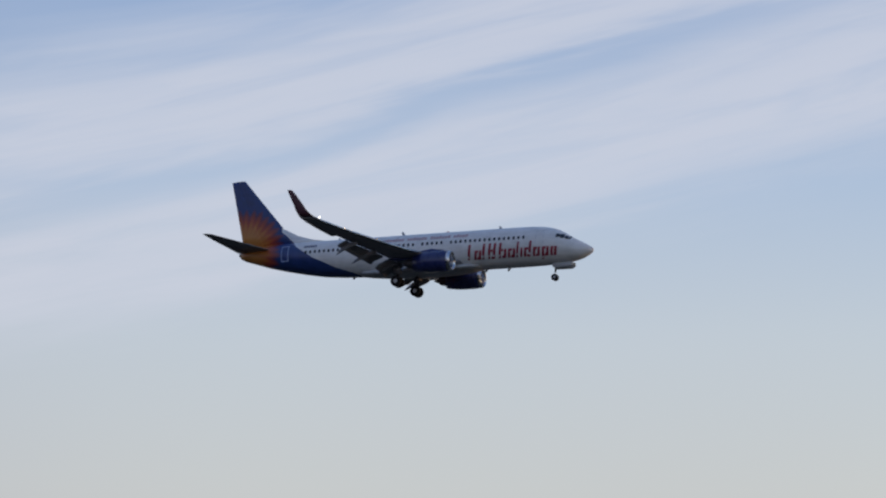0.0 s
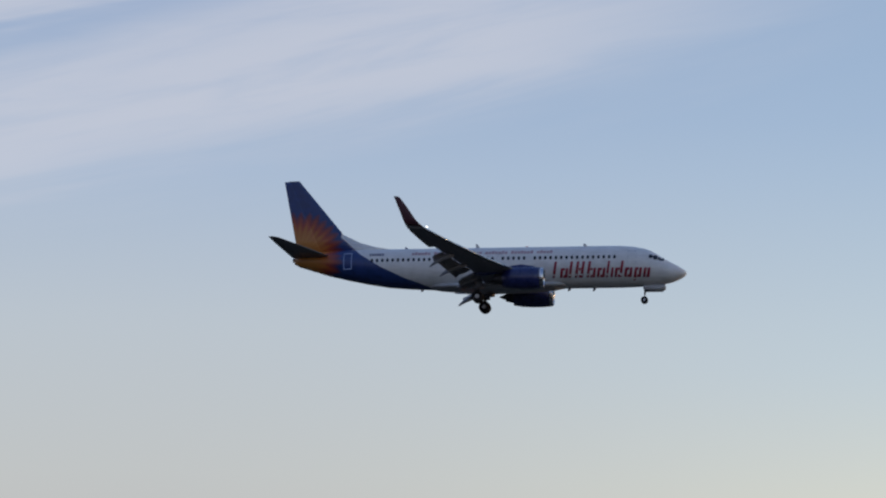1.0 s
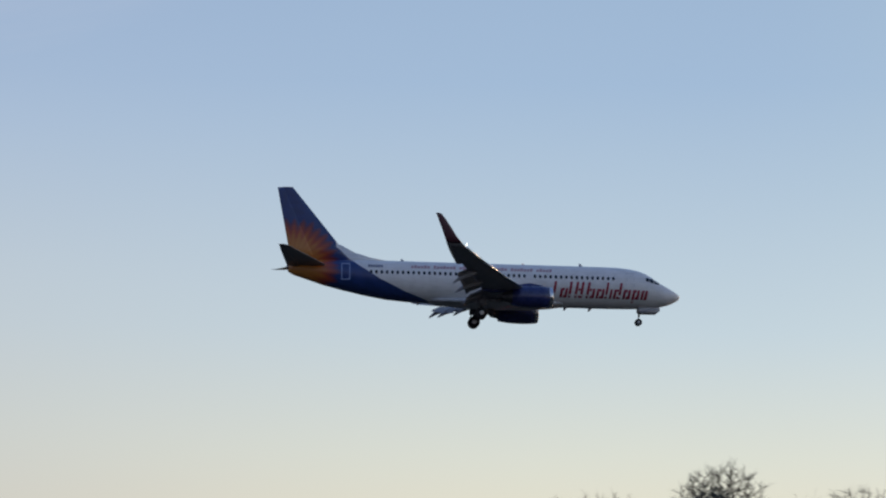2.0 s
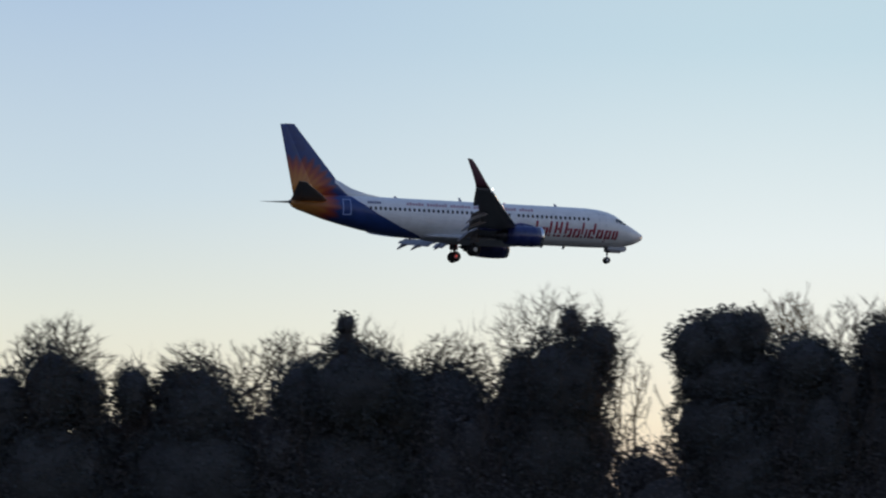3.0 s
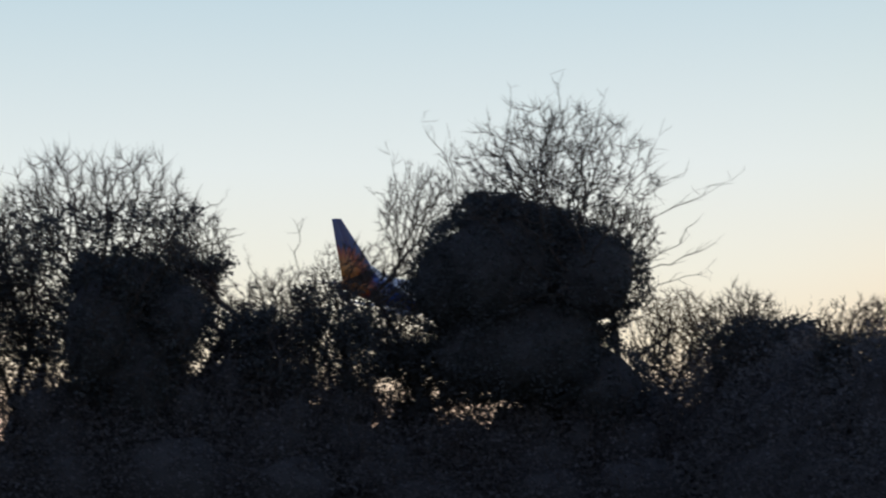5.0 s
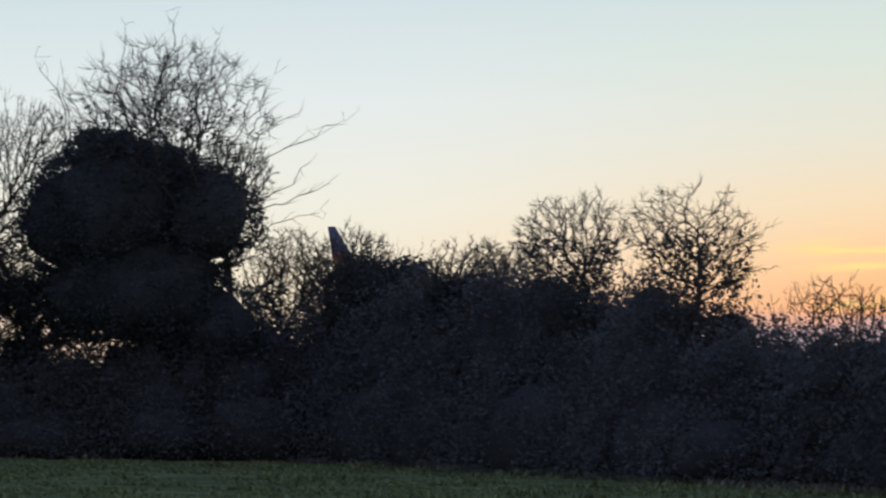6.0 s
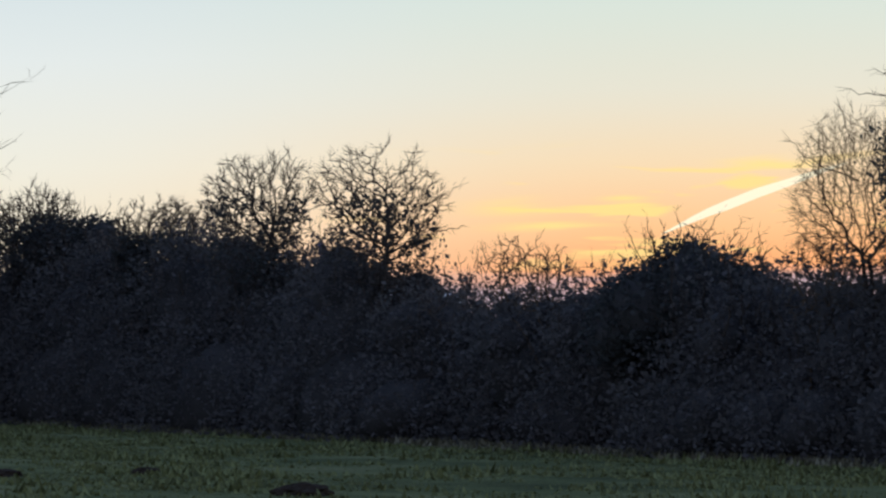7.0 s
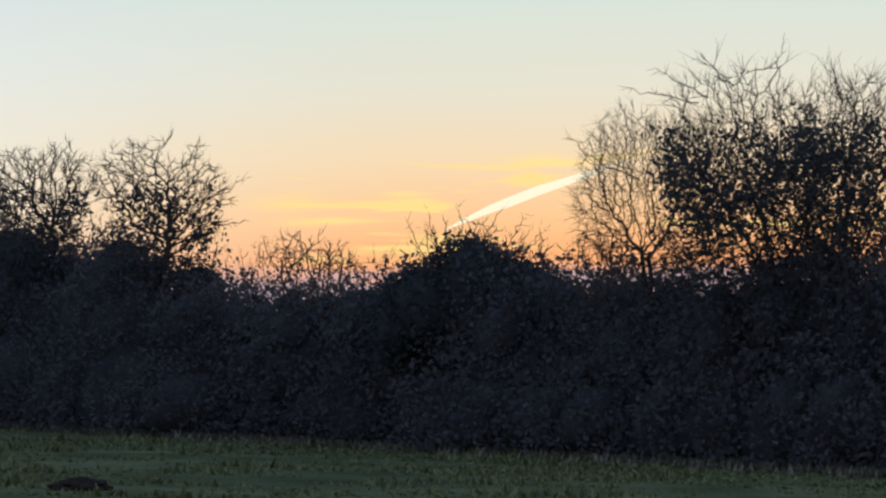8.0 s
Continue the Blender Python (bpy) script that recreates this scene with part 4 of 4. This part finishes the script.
def build_tree(az, half, el_top, kind, label, d=None, twig=0.0135, ivy=(), ivy_seed=1, pale=False, spin=None, thick=1.0, group="trees of the field edge", name="tree", leaf=0.075, flip=1, bark_ivy=0.0, extra_d=0.0, shoots=()):
    """A bare tree by heading, half width and top (degrees), with ivy lumps given as
    (heading, half width, middle elevation, half height in degrees)."""
    d = (d or line(az)) + extra_d
    x, y, z = place(az, d)
    per = d * math.tan(radians(1.0))
    height = EYE.z + d * math.tan(radians(el_top)) - z
    width = 2 * half * per
    tree = tagged(new(name), label, "tree", group)
    tree.matrix_basis = pose(x, y, z, 0, 0, -az)
    if kind:
        s = shape_rows(kind, height / width)
        a = spin if spin is not None else (az * 37.0) % 360
        c, q = math.cos(radians(a)), math.sin(radians(a))
        for i in (0, 3):
            px, py = s[:, i].copy(), s[:, i + 1].copy()
            s[:, i], s[:, i + 1] = (px * c - py * q) * width * flip, (px * q + py * c) * width
            s[:, i + 2] *= height
        s[:, 6:8] *= twig * thick * d / 90.0
        lv = s[:, 8]
        stems = s[lv == 0] if (lv == 0).any() else s[lv == 1]
        for r in np.unique(stems[:, 9]):
            trunk = new("trunk", limbs_mesh("trunk", stems[stems[:, 9] == r], BARK))
            trunk.parent = tree
            tagged(trunk, "dark upright stem")
        rest = s[lv >= 1] if (lv == 0).any() else s[lv == 2]
        crown = new("crown", limbs_mesh("crown", rest, TWIG_PALE if pale else TWIG))
        crown.parent = tree
        tagged(crown, "leafless crown of fine twigs")
        if bark_ivy:
            rng = np.random.default_rng(ivy_seed + 5)
            b = s[(lv >= 1) & (s[:, 5] < height * 0.82)]
            clump = np.array([noise.noise((p[0] * 0.8 + ivy_seed, p[1] * 0.8, p[2] * 0.8)) for p in b])
            pick = b[rng.random(len(b)) < bark_ivy * np.clip(1.0 + 2.6 * clump, 0.1, 2.4)]
            k = 3
            f = rng.random((len(pick) * k, 1))
            rep = np.repeat(pick, k, 0)
            pts = rep[:, 0:3] * (1 - f) + rep[:, 3:6] * f + rng.normal(0, 0.12, (len(rep), 3))
            lvs = leaf_quads(pts, leaf, rng)
            ob = new("clinging_leaves", mesh_of("clinging_leaves", lvs, np.arange(len(lvs)).reshape(-1, 4), [IVY]))
            ob.parent = tree
            tagged(ob, "sparse dark leaves on the boughs")
    for i, (a0, e0, a1, e1) in enumerate(shoots):
        at = lambda a, e: np.array([(a - az) * per, 0.0, EYE.z + d * math.tan(radians(e)) - z])
        bough = new("bough", limbs_mesh("bough", shoot_rows(at(a0, e0), at(a1, e1), 0.026 * d / 90.0, int(az * 10) + i), TWIG_PALE if pale else TWIG))
        bough.parent = tree
        tagged(bough, "long bare shoot reaching out of the crown")
    if ivy:
        lobes = []
        for i, (a, h, e, v) in enumerate(ivy):
            h, v = h * 1.16, v * 1.10
            lobes.append(((a - az) * per, -0.25 + 0.5 * ((i * 0.618) % 1.0), EYE.z + d * math.tan(radians(e)) - z, h * per, min(h * per, 2.0), v * per))
        rng = np.random.default_rng(ivy_seed + 900)
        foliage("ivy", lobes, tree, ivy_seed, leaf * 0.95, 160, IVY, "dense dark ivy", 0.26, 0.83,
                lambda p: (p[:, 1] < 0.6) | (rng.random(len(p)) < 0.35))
    return tree


BARE = "leafless thorn tree with a dense twiggy crown"
CLAD = "leafless tree smothered in dark ivy at the field edge"
# heading, half width, top; ivy lumps as (heading, half width, middle, half height)
build_tree(9.6, 1.35, 4.95, "thorn", CLAD, ivy=[(9.4, 0.75, 3.6, 0.95), (8.8, 0.35, 4.2, 0.38), (10.2, 0.45, 3.8, 0.6), (9.6, 1.2, 2.2, 1.2)], ivy_seed=3)
build_tree(12.4, 1.35, 5.65, "thorn_b", CLAD, ivy=[(12.3, 0.6, 4.0, 0.85), (12.95, 0.4, 3.8, 0.7), (11.4, 0.45, 3.6, 0.7), (12.2, 1.4, 2.2, 1.3)], ivy_seed=4)
build_tree(13.9, 0.6, 4.6, "thorn", CLAD, ivy=[(13.9, 0.35, 4.0, 0.5)], ivy_seed=44)
build_tree(15.3, 1.2, 5.1, "thorn_c", CLAD, ivy=[(15.2, 0.75, 3.6, 0.95), (14.7, 0.35, 4.0, 0.45), (15.2, 1.4, 2.2, 1.2)], ivy_seed=5)
build_tree(16.9, 0.95, 5.3, "thorn", BARE, extra_d=4)
build_tree(18.3, 1.2, 5.55, "thorn_b", "leafless tree under an ivy dome with a stump on top", ivy=[(18.3, 1.0, 4.05, 0.9), (18.02, 0.12, 5.42, 0.2), (18.18, 0.12, 5.42, 0.2), (18.1, 0.2, 5.05, 0.3), (17.3, 0.6, 3.9, 0.75), (19.1, 0.5, 3.85, 0.8), (18.2, 1.5, 2.2, 1.3)], ivy_seed=6)
build_tree(20.2, 0.9, 5.35, "fan_b", BARE, ivy=[(20.2, 0.7, 3.8, 0.8), (19.6, 0.4, 3.9, 0.6), (20.2, 1.0, 2.2, 1.2)], ivy_seed=7, extra_d=2)
build_tree(22.35, 1.7, 6.25, "thorn_c", CLAD, ivy=[(22.4, 0.85, 4.2, 1.0), (22.6, 0.22, 5.5, 0.3), (23.1, 0.42, 4.9, 0.6), (22.2, 1.0, 2.8, 1.5), (21.6, 0.4, 4.2, 0.7)], ivy_seed=8)
build_tree(23.75, 0.8, 4.9, "scrub", BARE, pale=True, extra_d=3)
build_tree(25.6, 0.9, 5.7, "thorn", "broad mushroom-shaped dome of ivy over a hidden tree", ivy=[(25.14, 0.54, 5.0, 0.58), (25.65, 0.62, 5.15, 0.62), (26.15, 0.42, 5.25, 0.52), (25.65, 0.85, 4.3, 0.6), (25.55, 0.9, 3.4, 0.9), (25.9, 0.95, 2.4, 1.2), (26.3, 0.6, 4.2, 0.8)], ivy_seed=9)
build_tree(26.9, 0.8, 6.15, "thorn_c", BARE, extra_d=5, pale=True, thick=0.8, shoots=[(26.8, 5.2, 26.5, 6.1), (27.0, 5.2, 27.3, 6.2)])
build_tree(27.4, 0.7, 5.3, "thorn", "block of dark ivy over a hidden tree", ivy=[(27.2, 0.62, 4.65, 0.58), (27.0, 0.6, 3.8, 0.9), (27.5, 0.7, 3.0, 1.2), (27.9, 0.45, 4.1, 0.8)], ivy_seed=10)
build_tree(28.5, 1.2, 6.1, "thorn", CLAD, ivy=[(28.75, 0.48, 4.95, 0.62), (28.7, 0.55, 4.2, 0.8), (28.6, 0.62, 3.2, 1.2), (28.5, 0.7, 2.4, 1.2)], ivy_seed=11, extra_d=1)
build_tree(30.4, 1.45, 6.95, "upright", "tall leafless thorn tree with several dark stems", bark_ivy=0.14, ivy_seed=12, thick=1.2, shoots=[(30.6, 6.0, 30.8, 7.15), (29.6, 5.6, 29.0, 6.6), (31.2, 6.0, 31.55, 7.1)])
build_tree(33.4, 2.25, 7.6, "great", "large leafless thorn tree with a rounded twiggy crown", bark_ivy=0.26, ivy=[(33.4, 0.75, 3.8, 1.2), (34.2, 0.8, 2.8, 1.3), (34.9, 0.65, 4.0, 0.8), (34.0, 0.7, 4.7, 0.7), (33.2, 0.4, 4.9, 0.5)], ivy_seed=13, thick=1.15)
build_tree(31.7, 1.2, 6.7, "upright_b", BARE, extra_d=2, bark_ivy=0.12, ivy_seed=14, thick=1.2)
build_tree(35.1, 1.0, 6.4, "thorn_c", BARE, extra_d=1.5, bark_ivy=0.35, ivy_seed=34, shoots=[(34.6, 5.6, 35.9, 6.5), (34.8, 5.2, 36.2, 5.7)])
build_tree(36.9, 1.1, 5.1, "thorn", BARE, bark_ivy=0.45, ivy_seed=15, shoots=[(37.3, 4.4, 37.35, 6.0), (36.6, 4.4, 36.3, 5.4), (38.0, 4.4, 38.1, 5.5)])
build_tree(38.5, 1.2, 5.7, "thorn_c", BARE, bark_ivy=0.5, ivy_seed=16)
build_tree(42.45, 2.2, 8.45, "great_b", "tall leafless tree above a great dome of ivy", ivy=[(41.4, 1.35, 4.95, 1.3), (41.3, 0.75, 6.05, 0.45), (43.15, 0.98, 4.75, 1.0), (40.5, 0.85, 4.7, 1.15), (42.3, 0.75, 5.7, 0.5), (42.0, 1.4, 3.3, 1.1), (40.9, 0.85, 3.3, 0.9), (43.4, 0.8, 2.6, 0.9)], ivy_seed=17, bark_ivy=0.06, spin=70, shoots=[(43.6, 5.2, 46.0, 6.67), (43.6, 4.6, 45.75, 5.45), (43.4, 5.6, 45.2, 7.0), (43.6, 4.1, 45.5, 4.95), (43.7, 5.0, 45.5, 6.1), (43.2, 6.2, 44.6, 7.6), (42.2, 7.3, 42.45, 8.85),
            (41.4, 7.0, 41.65, 8.6), (43.0, 7.2, 43.5, 8.4), (40.4, 6.2, 39.85, 7.95), (40.2, 5.6, 39.2, 7.3), (40.5, 6.0, 40.4, 7.6), (40.0, 5.2, 38.9, 6.5)])
build_tree(43.9, 1.2, 6.5, "thorn_b", BARE, extra_d=1)
build_tree(39.8, 0.9, 7.2, "thorn_c", "thin leafless shoots beside the ivy dome", extra_d=1, thick=0.8)
build_tree(40.1, 1.1, 4.3, "thorn_c", BARE, extra_d=1.5, bark_ivy=0.8, ivy_seed=36)
build_tree(46.3, 1.1, 4.7, "thorn_b", BARE, ivy=[(46.4, 0.65, 3.3, 0.6), (47.3, 0.55, 3.3, 0.6)], ivy_seed=18, bark_ivy=0.2)
build_tree(45.1, 0.9, 4.6, "thorn", BARE, pale=True, extra_d=4)
build_tree(48.4, 0.9, 4.4, "thorn_c", BARE, bark_ivy=0.25, ivy_seed=19)
build_tree(50.5, 1.3, 5.38, "thorn_b", "small leafless thorn tree standing out of the hedge", bark_ivy=0.12, ivy_seed=20)
build_tree(52.85, 1.4, 5.42, "thorn_c", "small leafless thorn tree standing out of the hedge", bark_ivy=0.10, ivy_seed=21, shoots=[(53.4, 4.0, 54.5, 4.5), (53.4, 3.6, 54.6, 3.7)])
build_tree(55.5, 0.8, 3.5, "scrub_b", "thin leafless scrub in a dip of the hedge", pale=True, shoots=[(55.4, 2.7, 56.1, 3.55), (55.2, 2.7, 54.9, 3.4), (55.9, 2.6, 56.5, 3.2)])
build_tree(56.3, 0.8, 3.3, "scrub", "thin leafless scrub in a dip of the hedge", pale=True)
build_tree(58.9, 1.0, 3.75, "scrub_b", "bramble mound in the hedge with tall bare stalks", ivy=[(59.0, 0.9, 2.1, 1.05), (59.1, 0.5, 2.7, 0.5), (58.2, 0.8, 1.9, 0.85), (57.6, 0.6, 1.5, 0.75), (59.9, 0.7, 2.0, 0.85), (60.6, 0.6, 1.6, 0.8)], ivy_seed=22, shoots=[(58.3, 2.6, 57.7, 3.75), (58.5, 2.8, 58.2, 3.85), (58.9, 2.9, 58.8, 3.9), (59.2, 3.0, 59.75, 3.95), (59.6, 2.7, 60.1, 3.75), (59.7, 2.6, 60.5, 3.4)])
build_tree(62.8, 1.8, 6.0, "twiggy", "thin pale leafless tree beside the broad one", pale=True, thick=0.65, shoots=[(62.4, 4.4, 61.1, 5.2), (62.3, 5.0, 62.0, 6.1)])
build_tree(61.6, 0.9, 3.6, "scrub", BARE, pale=True, extra_d=-0.5)
build_tree(65.6, 2.8, 6.95, "great", "broad leafless tree flecked with ivy leaves", bark_ivy=0.55, ivy_seed=23, leaf=0.055, spin=200, shoots=[(63.6, 5.9, 62.1, 6.25), (63.8, 6.0, 62.8, 6.6), (64.3, 6.2, 63.6, 6.95), (65.0, 6.2, 65.3, 7.1)])
build_tree(66.2, 2.2, 6.4, "thorn_c", BARE, bark_ivy=0.25, ivy_seed=24, extra_d=2, leaf=0.05)


for i, (az, top) in enumerate(((29.9, 4.6), (31.0, 4.4), (32.3, 4.9), (33.7, 5.2), (35.0, 5.7), (36.2, 4.6), (37.6, 4.7), (39.1, 4.6), (44.9, 4.2), (49.2, 4.3))):
    build_tree(az, 0.95, top, ("thorn", "thorn_c", "thorn_b")[i % 3], "tangled leafless thorn bush behind the hedge", extra_d=3.5, bark_ivy=0.2, ivy_seed=60 + i, leaf=0.06)


# dark top of the overgrown hedge, by heading (degrees)
HEDGE_TOP = ((7.4, 3.0), (8.6, 3.9), (10.7, 3.8), (13.0, 4.2), (16.0, 4.0), (19.3, 4.3), (20.0, 4.6), (21.0, 4.5), (21.6, 4.2), (23.0, 4.1), (23.4, 2.6), (24.3, 2.4), (24.9, 3.6), (27.0, 4.3),
             (29.2, 4.3), (29.5, 2.1), (32.0, 2.0), (32.8, 3.4), (35.4, 3.8), (36.0, 3.4), (38.0, 3.3), (38.8, 3.0), (39.4, 2.1), (41.2, 2.1), (42.0, 2.7), (43.5, 3.0), (44.6, 2.9), (46.0, 3.5), (47.4, 3.6), (48.3, 3.3), (49.1, 4.1),
             (49.8, 3.8), (53.0, 3.5), (53.8, 2.8), (54.4, 2.45), (55.2, 2.4), (56.6, 2.4), (57.6, 2.7), (58.8, 3.2), (60.0, 2.95), (61.0, 2.7), (63.0, 2.9), (70.0, 3.2))


# stretches where the hedge is thin enough to see through
THIN = ((23.1, 24.7, 80),)


def hedge_top(az):
    for (a, p), (b, q) in zip(HEDGE_TOP, HEDGE_TOP[1:]):
        if az <= b:
            return p + (q - p) * (az - a) / (b - a)
    return HEDGE_TOP[-1][1]


def build_hedge():
    """A thick overgrown hedge in separate bushes along the whole field edge, two rows deep."""
    rng = np.random.default_rng(5)
    i = 0
    for row, step in ((0, 1.15), (1, 1.3)):
        az = 7.5 + 0.5 * row
        while az < 69.5:
            thin = max([k for lo, hi, k in THIN if lo < az < hi], default=0)
            if row and thin:
                az += step
                continue
            d = line(az) + rng.uniform(-0.5, 0.5) + row * 2.2
            top = hedge_top(az) - (0.25 if row == 0 else 0.05) + rng.uniform(-0.25, 0.12)
            x, y, z = place(az, d)
            per = d * math.tan(radians(1.0))
            h = (EYE.z + d * math.tan(radians(top)) - z) * 1.08
            bush = tagged(new("hedge_bush"), "dense dark bramble and thorn bush in the overgrown hedge", "bush", "bushes of the hedge")
            bush.matrix_basis = pose(x, y, z, 0, 0, -az)
            w = rng.uniform(0.8, 1.15) * per
            lobes = [(rng.uniform(-0.5, 0.5) * w, rng.uniform(-0.2, 0.3), h * rng.uniform(0.36, 0.5), w * 1.5, 1.2, h * 0.40),
                     (rng.uniform(-0.6, 0.6) * w, rng.uniform(-0.6, -0.2), h * 0.18, w * 1.9, 1.3, h * rng.uniform(0.28, 0.42)),
                     (rng.uniform(-0.8, 0.8) * w, 0.2, h * rng.uniform(0.64, 0.74), w * rng.uniform(0.5, 0.8), 0.8, h * 0.24),
                     (rng.uniform(-0.8, 0.8) * w, -0.1, h * rng.uniform(0.55, 0.70), w * rng.uniform(0.5, 0.8), 0.8, h * 0.24)]
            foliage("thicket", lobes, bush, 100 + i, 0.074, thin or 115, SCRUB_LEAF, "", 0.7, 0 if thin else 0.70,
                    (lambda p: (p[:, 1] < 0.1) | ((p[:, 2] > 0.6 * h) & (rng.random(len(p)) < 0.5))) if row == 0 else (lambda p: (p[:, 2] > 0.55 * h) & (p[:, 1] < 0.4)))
            s = shape_rows("scrub" if i % 2 else "scrub_b", 1.0)
            s = s[(s[:, 5] > (0.0 if row == 0 else 0.55)) & (rng.random(len(s)) < 0.46)]
            a = rng.uniform(0, 6.28)
            for k in (0, 3):
                px, py = s[:, k].copy(), s[:, k + 1].copy()
                s[:, k], s[:, k + 1] = (px * math.cos(a) - py * math.sin(a)) * w * 2.7, (px * math.sin(a) + py * math.cos(a)) * w * 2.0 - (0.6 if row == 0 else 0)
            s[:, [2, 5]] *= h * rng.uniform(1.05, 1.22)
            s[:, 6:8] *= 0.012
            wood = new("brushwood", limbs_mesh("brushwood", s, TWIG))
            wood.parent = bush
            tagged(wood, "bare brown twigs poking out", kind="stuff")
            az += step * rng.uniform(0.8, 1.2)
            i += 1
    # lower, farther scrub where the row ends
    for j in range(9):
        az = -0.6 + j * 1.02
        d = 125 + rng.uniform(-5, 5)
        build_tree(az, rng.uniform(0.8, 1.1), rng.uniform(3.85, 4.2), "scrub" if j % 2 else "scrub_b", "distant leafless scrub in the haze", d=d, twig=0.012, pale=True, name="scrub_bush", group="far scrub",
                   ivy=[(az, 0.75, 2.45, 0.9), (az + 0.3, 0.8, 1.3, 1.0)], ivy_seed=300 + j)


build_hedge()


# ---- field ----
def build_grass():
    """Tufts over the part of the field before the hedge, and taller dry grass at its foot."""
    rng = np.random.default_rng(9)
    n = 120000
    y = rng.uniform(10, 74, n)
    x = rng.uniform(20, 68.0, n)
    dry = rng.uniform(12, 72, 4200)
    keep = (np.hypot(x, y) > 33) & (np.hypot(x, y) < 90) & (x < edge_x(y) - 0.8)
    x, y = x[keep], y[keep]
    lush = np.array([noise.noise((a * 0.7, b * 0.35, 2.0)) + 0.5 * noise.noise((a * 2.1, b * 1.3, 5.0)) for a, b in zip(x, y)])
    x, y, lush = x[lush > -0.5], y[lush > -0.5], lush[lush > -0.5]
    for name, label, px, py, hgt, mat, blades in (
            ("grass_tufts", "short uneven green grass tufts", x, y, (0.03 + 0.13 * np.clip(lush + 0.25, 0, 1) ** 1.5) * rng.uniform(0.5, 1.5, len(lush)), BLADE, 2),
            ("dry_grass", "pale dry grass along the hedge foot", edge_x(dry) - 1.7 + rng.normal(0, 0.45, 4200), dry, rng.uniform(0.06, 0.22, 4200), STRAW, 4)):
        vs = []
        pz = np.array([ground_z(a, b) for a, b in zip(px, py)])
        for _ in range(blades):
            k = len(px)
            a = rng.uniform(0, 6.28, k)
            lean = rng.uniform(0.1, 0.9, k) * hgt
            wd = rng.uniform(0.025, 0.07, k)[:, None]
            bx, by = px + rng.normal(0, 0.06, k), py + rng.normal(0, 0.06, k)
            base = np.stack([bx, by, pz - 0.02], 1)
            side = np.stack([np.cos(a), np.sin(a), np.zeros(k)], 1) * wd
            tip = base + np.stack([-np.sin(a) * lean, np.cos(a) * lean, hgt * rng.uniform(0.7, 1.2, k)], 1)
            vs.append(np.stack([base - side, base + side, tip], 1))
        vs = np.concatenate(vs).reshape(-1, 3)
        tagged(new(name, mesh_of(name, vs, np.arange(len(vs)).reshape(-1, 3), [mat])), label, "grass", kind="stuff")


build_grass()


def build_molehill(az, d, r, h, seed):
    x, y, z = place(az, d)
    bm = bmesh.new()
    bmesh.ops.create_icosphere(bm, subdivisions=4, radius=1.0)
    for v in bm.verts:
        q = v.co.copy()
        f = 1 + 0.22 * noise.noise((q.x * 2 + seed, q.y * 2, q.z * 2)) + 0.14 * noise.noise((q.x * 7, q.y * 7 + seed, q.z * 7))
        v.co = (q.x * r * f, q.y * r * f, max(-0.05, q.z * h * f))
    me = bpy.data.meshes.new("molehill")
    bm.to_mesh(me)
    bm.free()
    me.materials.append(SOIL)
    ob = tagged(new("molehill", me), "low dark mound of bare soil in the grass", "molehill", "molehills in the field")
    ob.matrix_basis = pose(x, y, z)


# ---- contrail ----
def build_contrail():
    """A vapour trail far behind the trees, its sunlight put in as glow, thin where it starts and thick higher up."""
    def far(az, el, d=3900.0):
        a, e = radians(az), radians(el)
        return EYE + Vector((math.sin(a) * math.cos(e), math.cos(a) * math.cos(e), math.sin(e))) * d
    bm = bmesh.new()
    rings = []
    steps = [(58.5, 3.44, 0.6), (58.8, 3.58, 1.6), (59.1, 3.71, 2.8), (59.45, 3.86, 4.0), (59.8, 3.99, 4.8), (60.4, 4.21, 4.8), (60.9, 4.37, 4.0),
             (61.4, 4.53, 3.0), (61.85, 4.67, 1.8), (62.2, 4.77, 0.4)]
    pts = [far(a, e) for a, e, _ in steps]
    for i, (p, (_, _, r)) in enumerate(zip(pts, steps)):
        t = (pts[min(i + 1, len(pts) - 1)] - pts[max(i - 1, 0)]).normalized()
        u = t.cross(p.normalized()).normalized()
        w = t.cross(u)
        rings.append([p + (u * math.cos(2 * math.pi * k / 12) + w * math.sin(2 * math.pi * k / 12)) * r * 1.35 * (1 + 0.15 * noise.noise((i * 1.7, k * 0.9, 0))) for k in range(12)])
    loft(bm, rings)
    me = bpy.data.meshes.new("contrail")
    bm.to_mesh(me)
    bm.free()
    # emission stands in for the sunlight on the vapour
    me.materials.append(glowing("vapour_sunlight_glow", (1.0, 0.90, 0.66), 1.05))
    tagged(new("contrail", me), "bright vapour trail in the sunset sky, sunlight put in as glow", "contrail", kind="structure")


build_contrail()
MOLEHILLS = ((51.25, 39.0, 0.42, 0.17), (52.3, 35.2, 0.80, 0.07), (45.3, 45.5, 0.40, 0.12), (44.3, 46.0, 0.35, 0.12), (48.2, 47.0, 0.25, 0.10))
for i, (a, d, r, h) in enumerate(MOLEHILLS):
    build_molehill(a, d, r, h, i * 3.1)


def motions():
    """The airliner sinks along its approach at a steady speed."""
    fly = lambda t: pose(-75.442 + 65.384 * t, 271.112, 55.769 - 5.2724 * t, -0.529, -0.233, -0.637)
    walk(airliner, [(t, fly(t)) for t in (0, 2, 4, 6, 8)])
    # the beacon under the belly turns once in 2.75 s
    walk(belly_beacon, [(t / 5, pose(-18.5, 0, -2.58, 0, 8, -121.1 + 360 / 2.75 * (t / 5 - 4.0))) for t in range(41)])


motions()
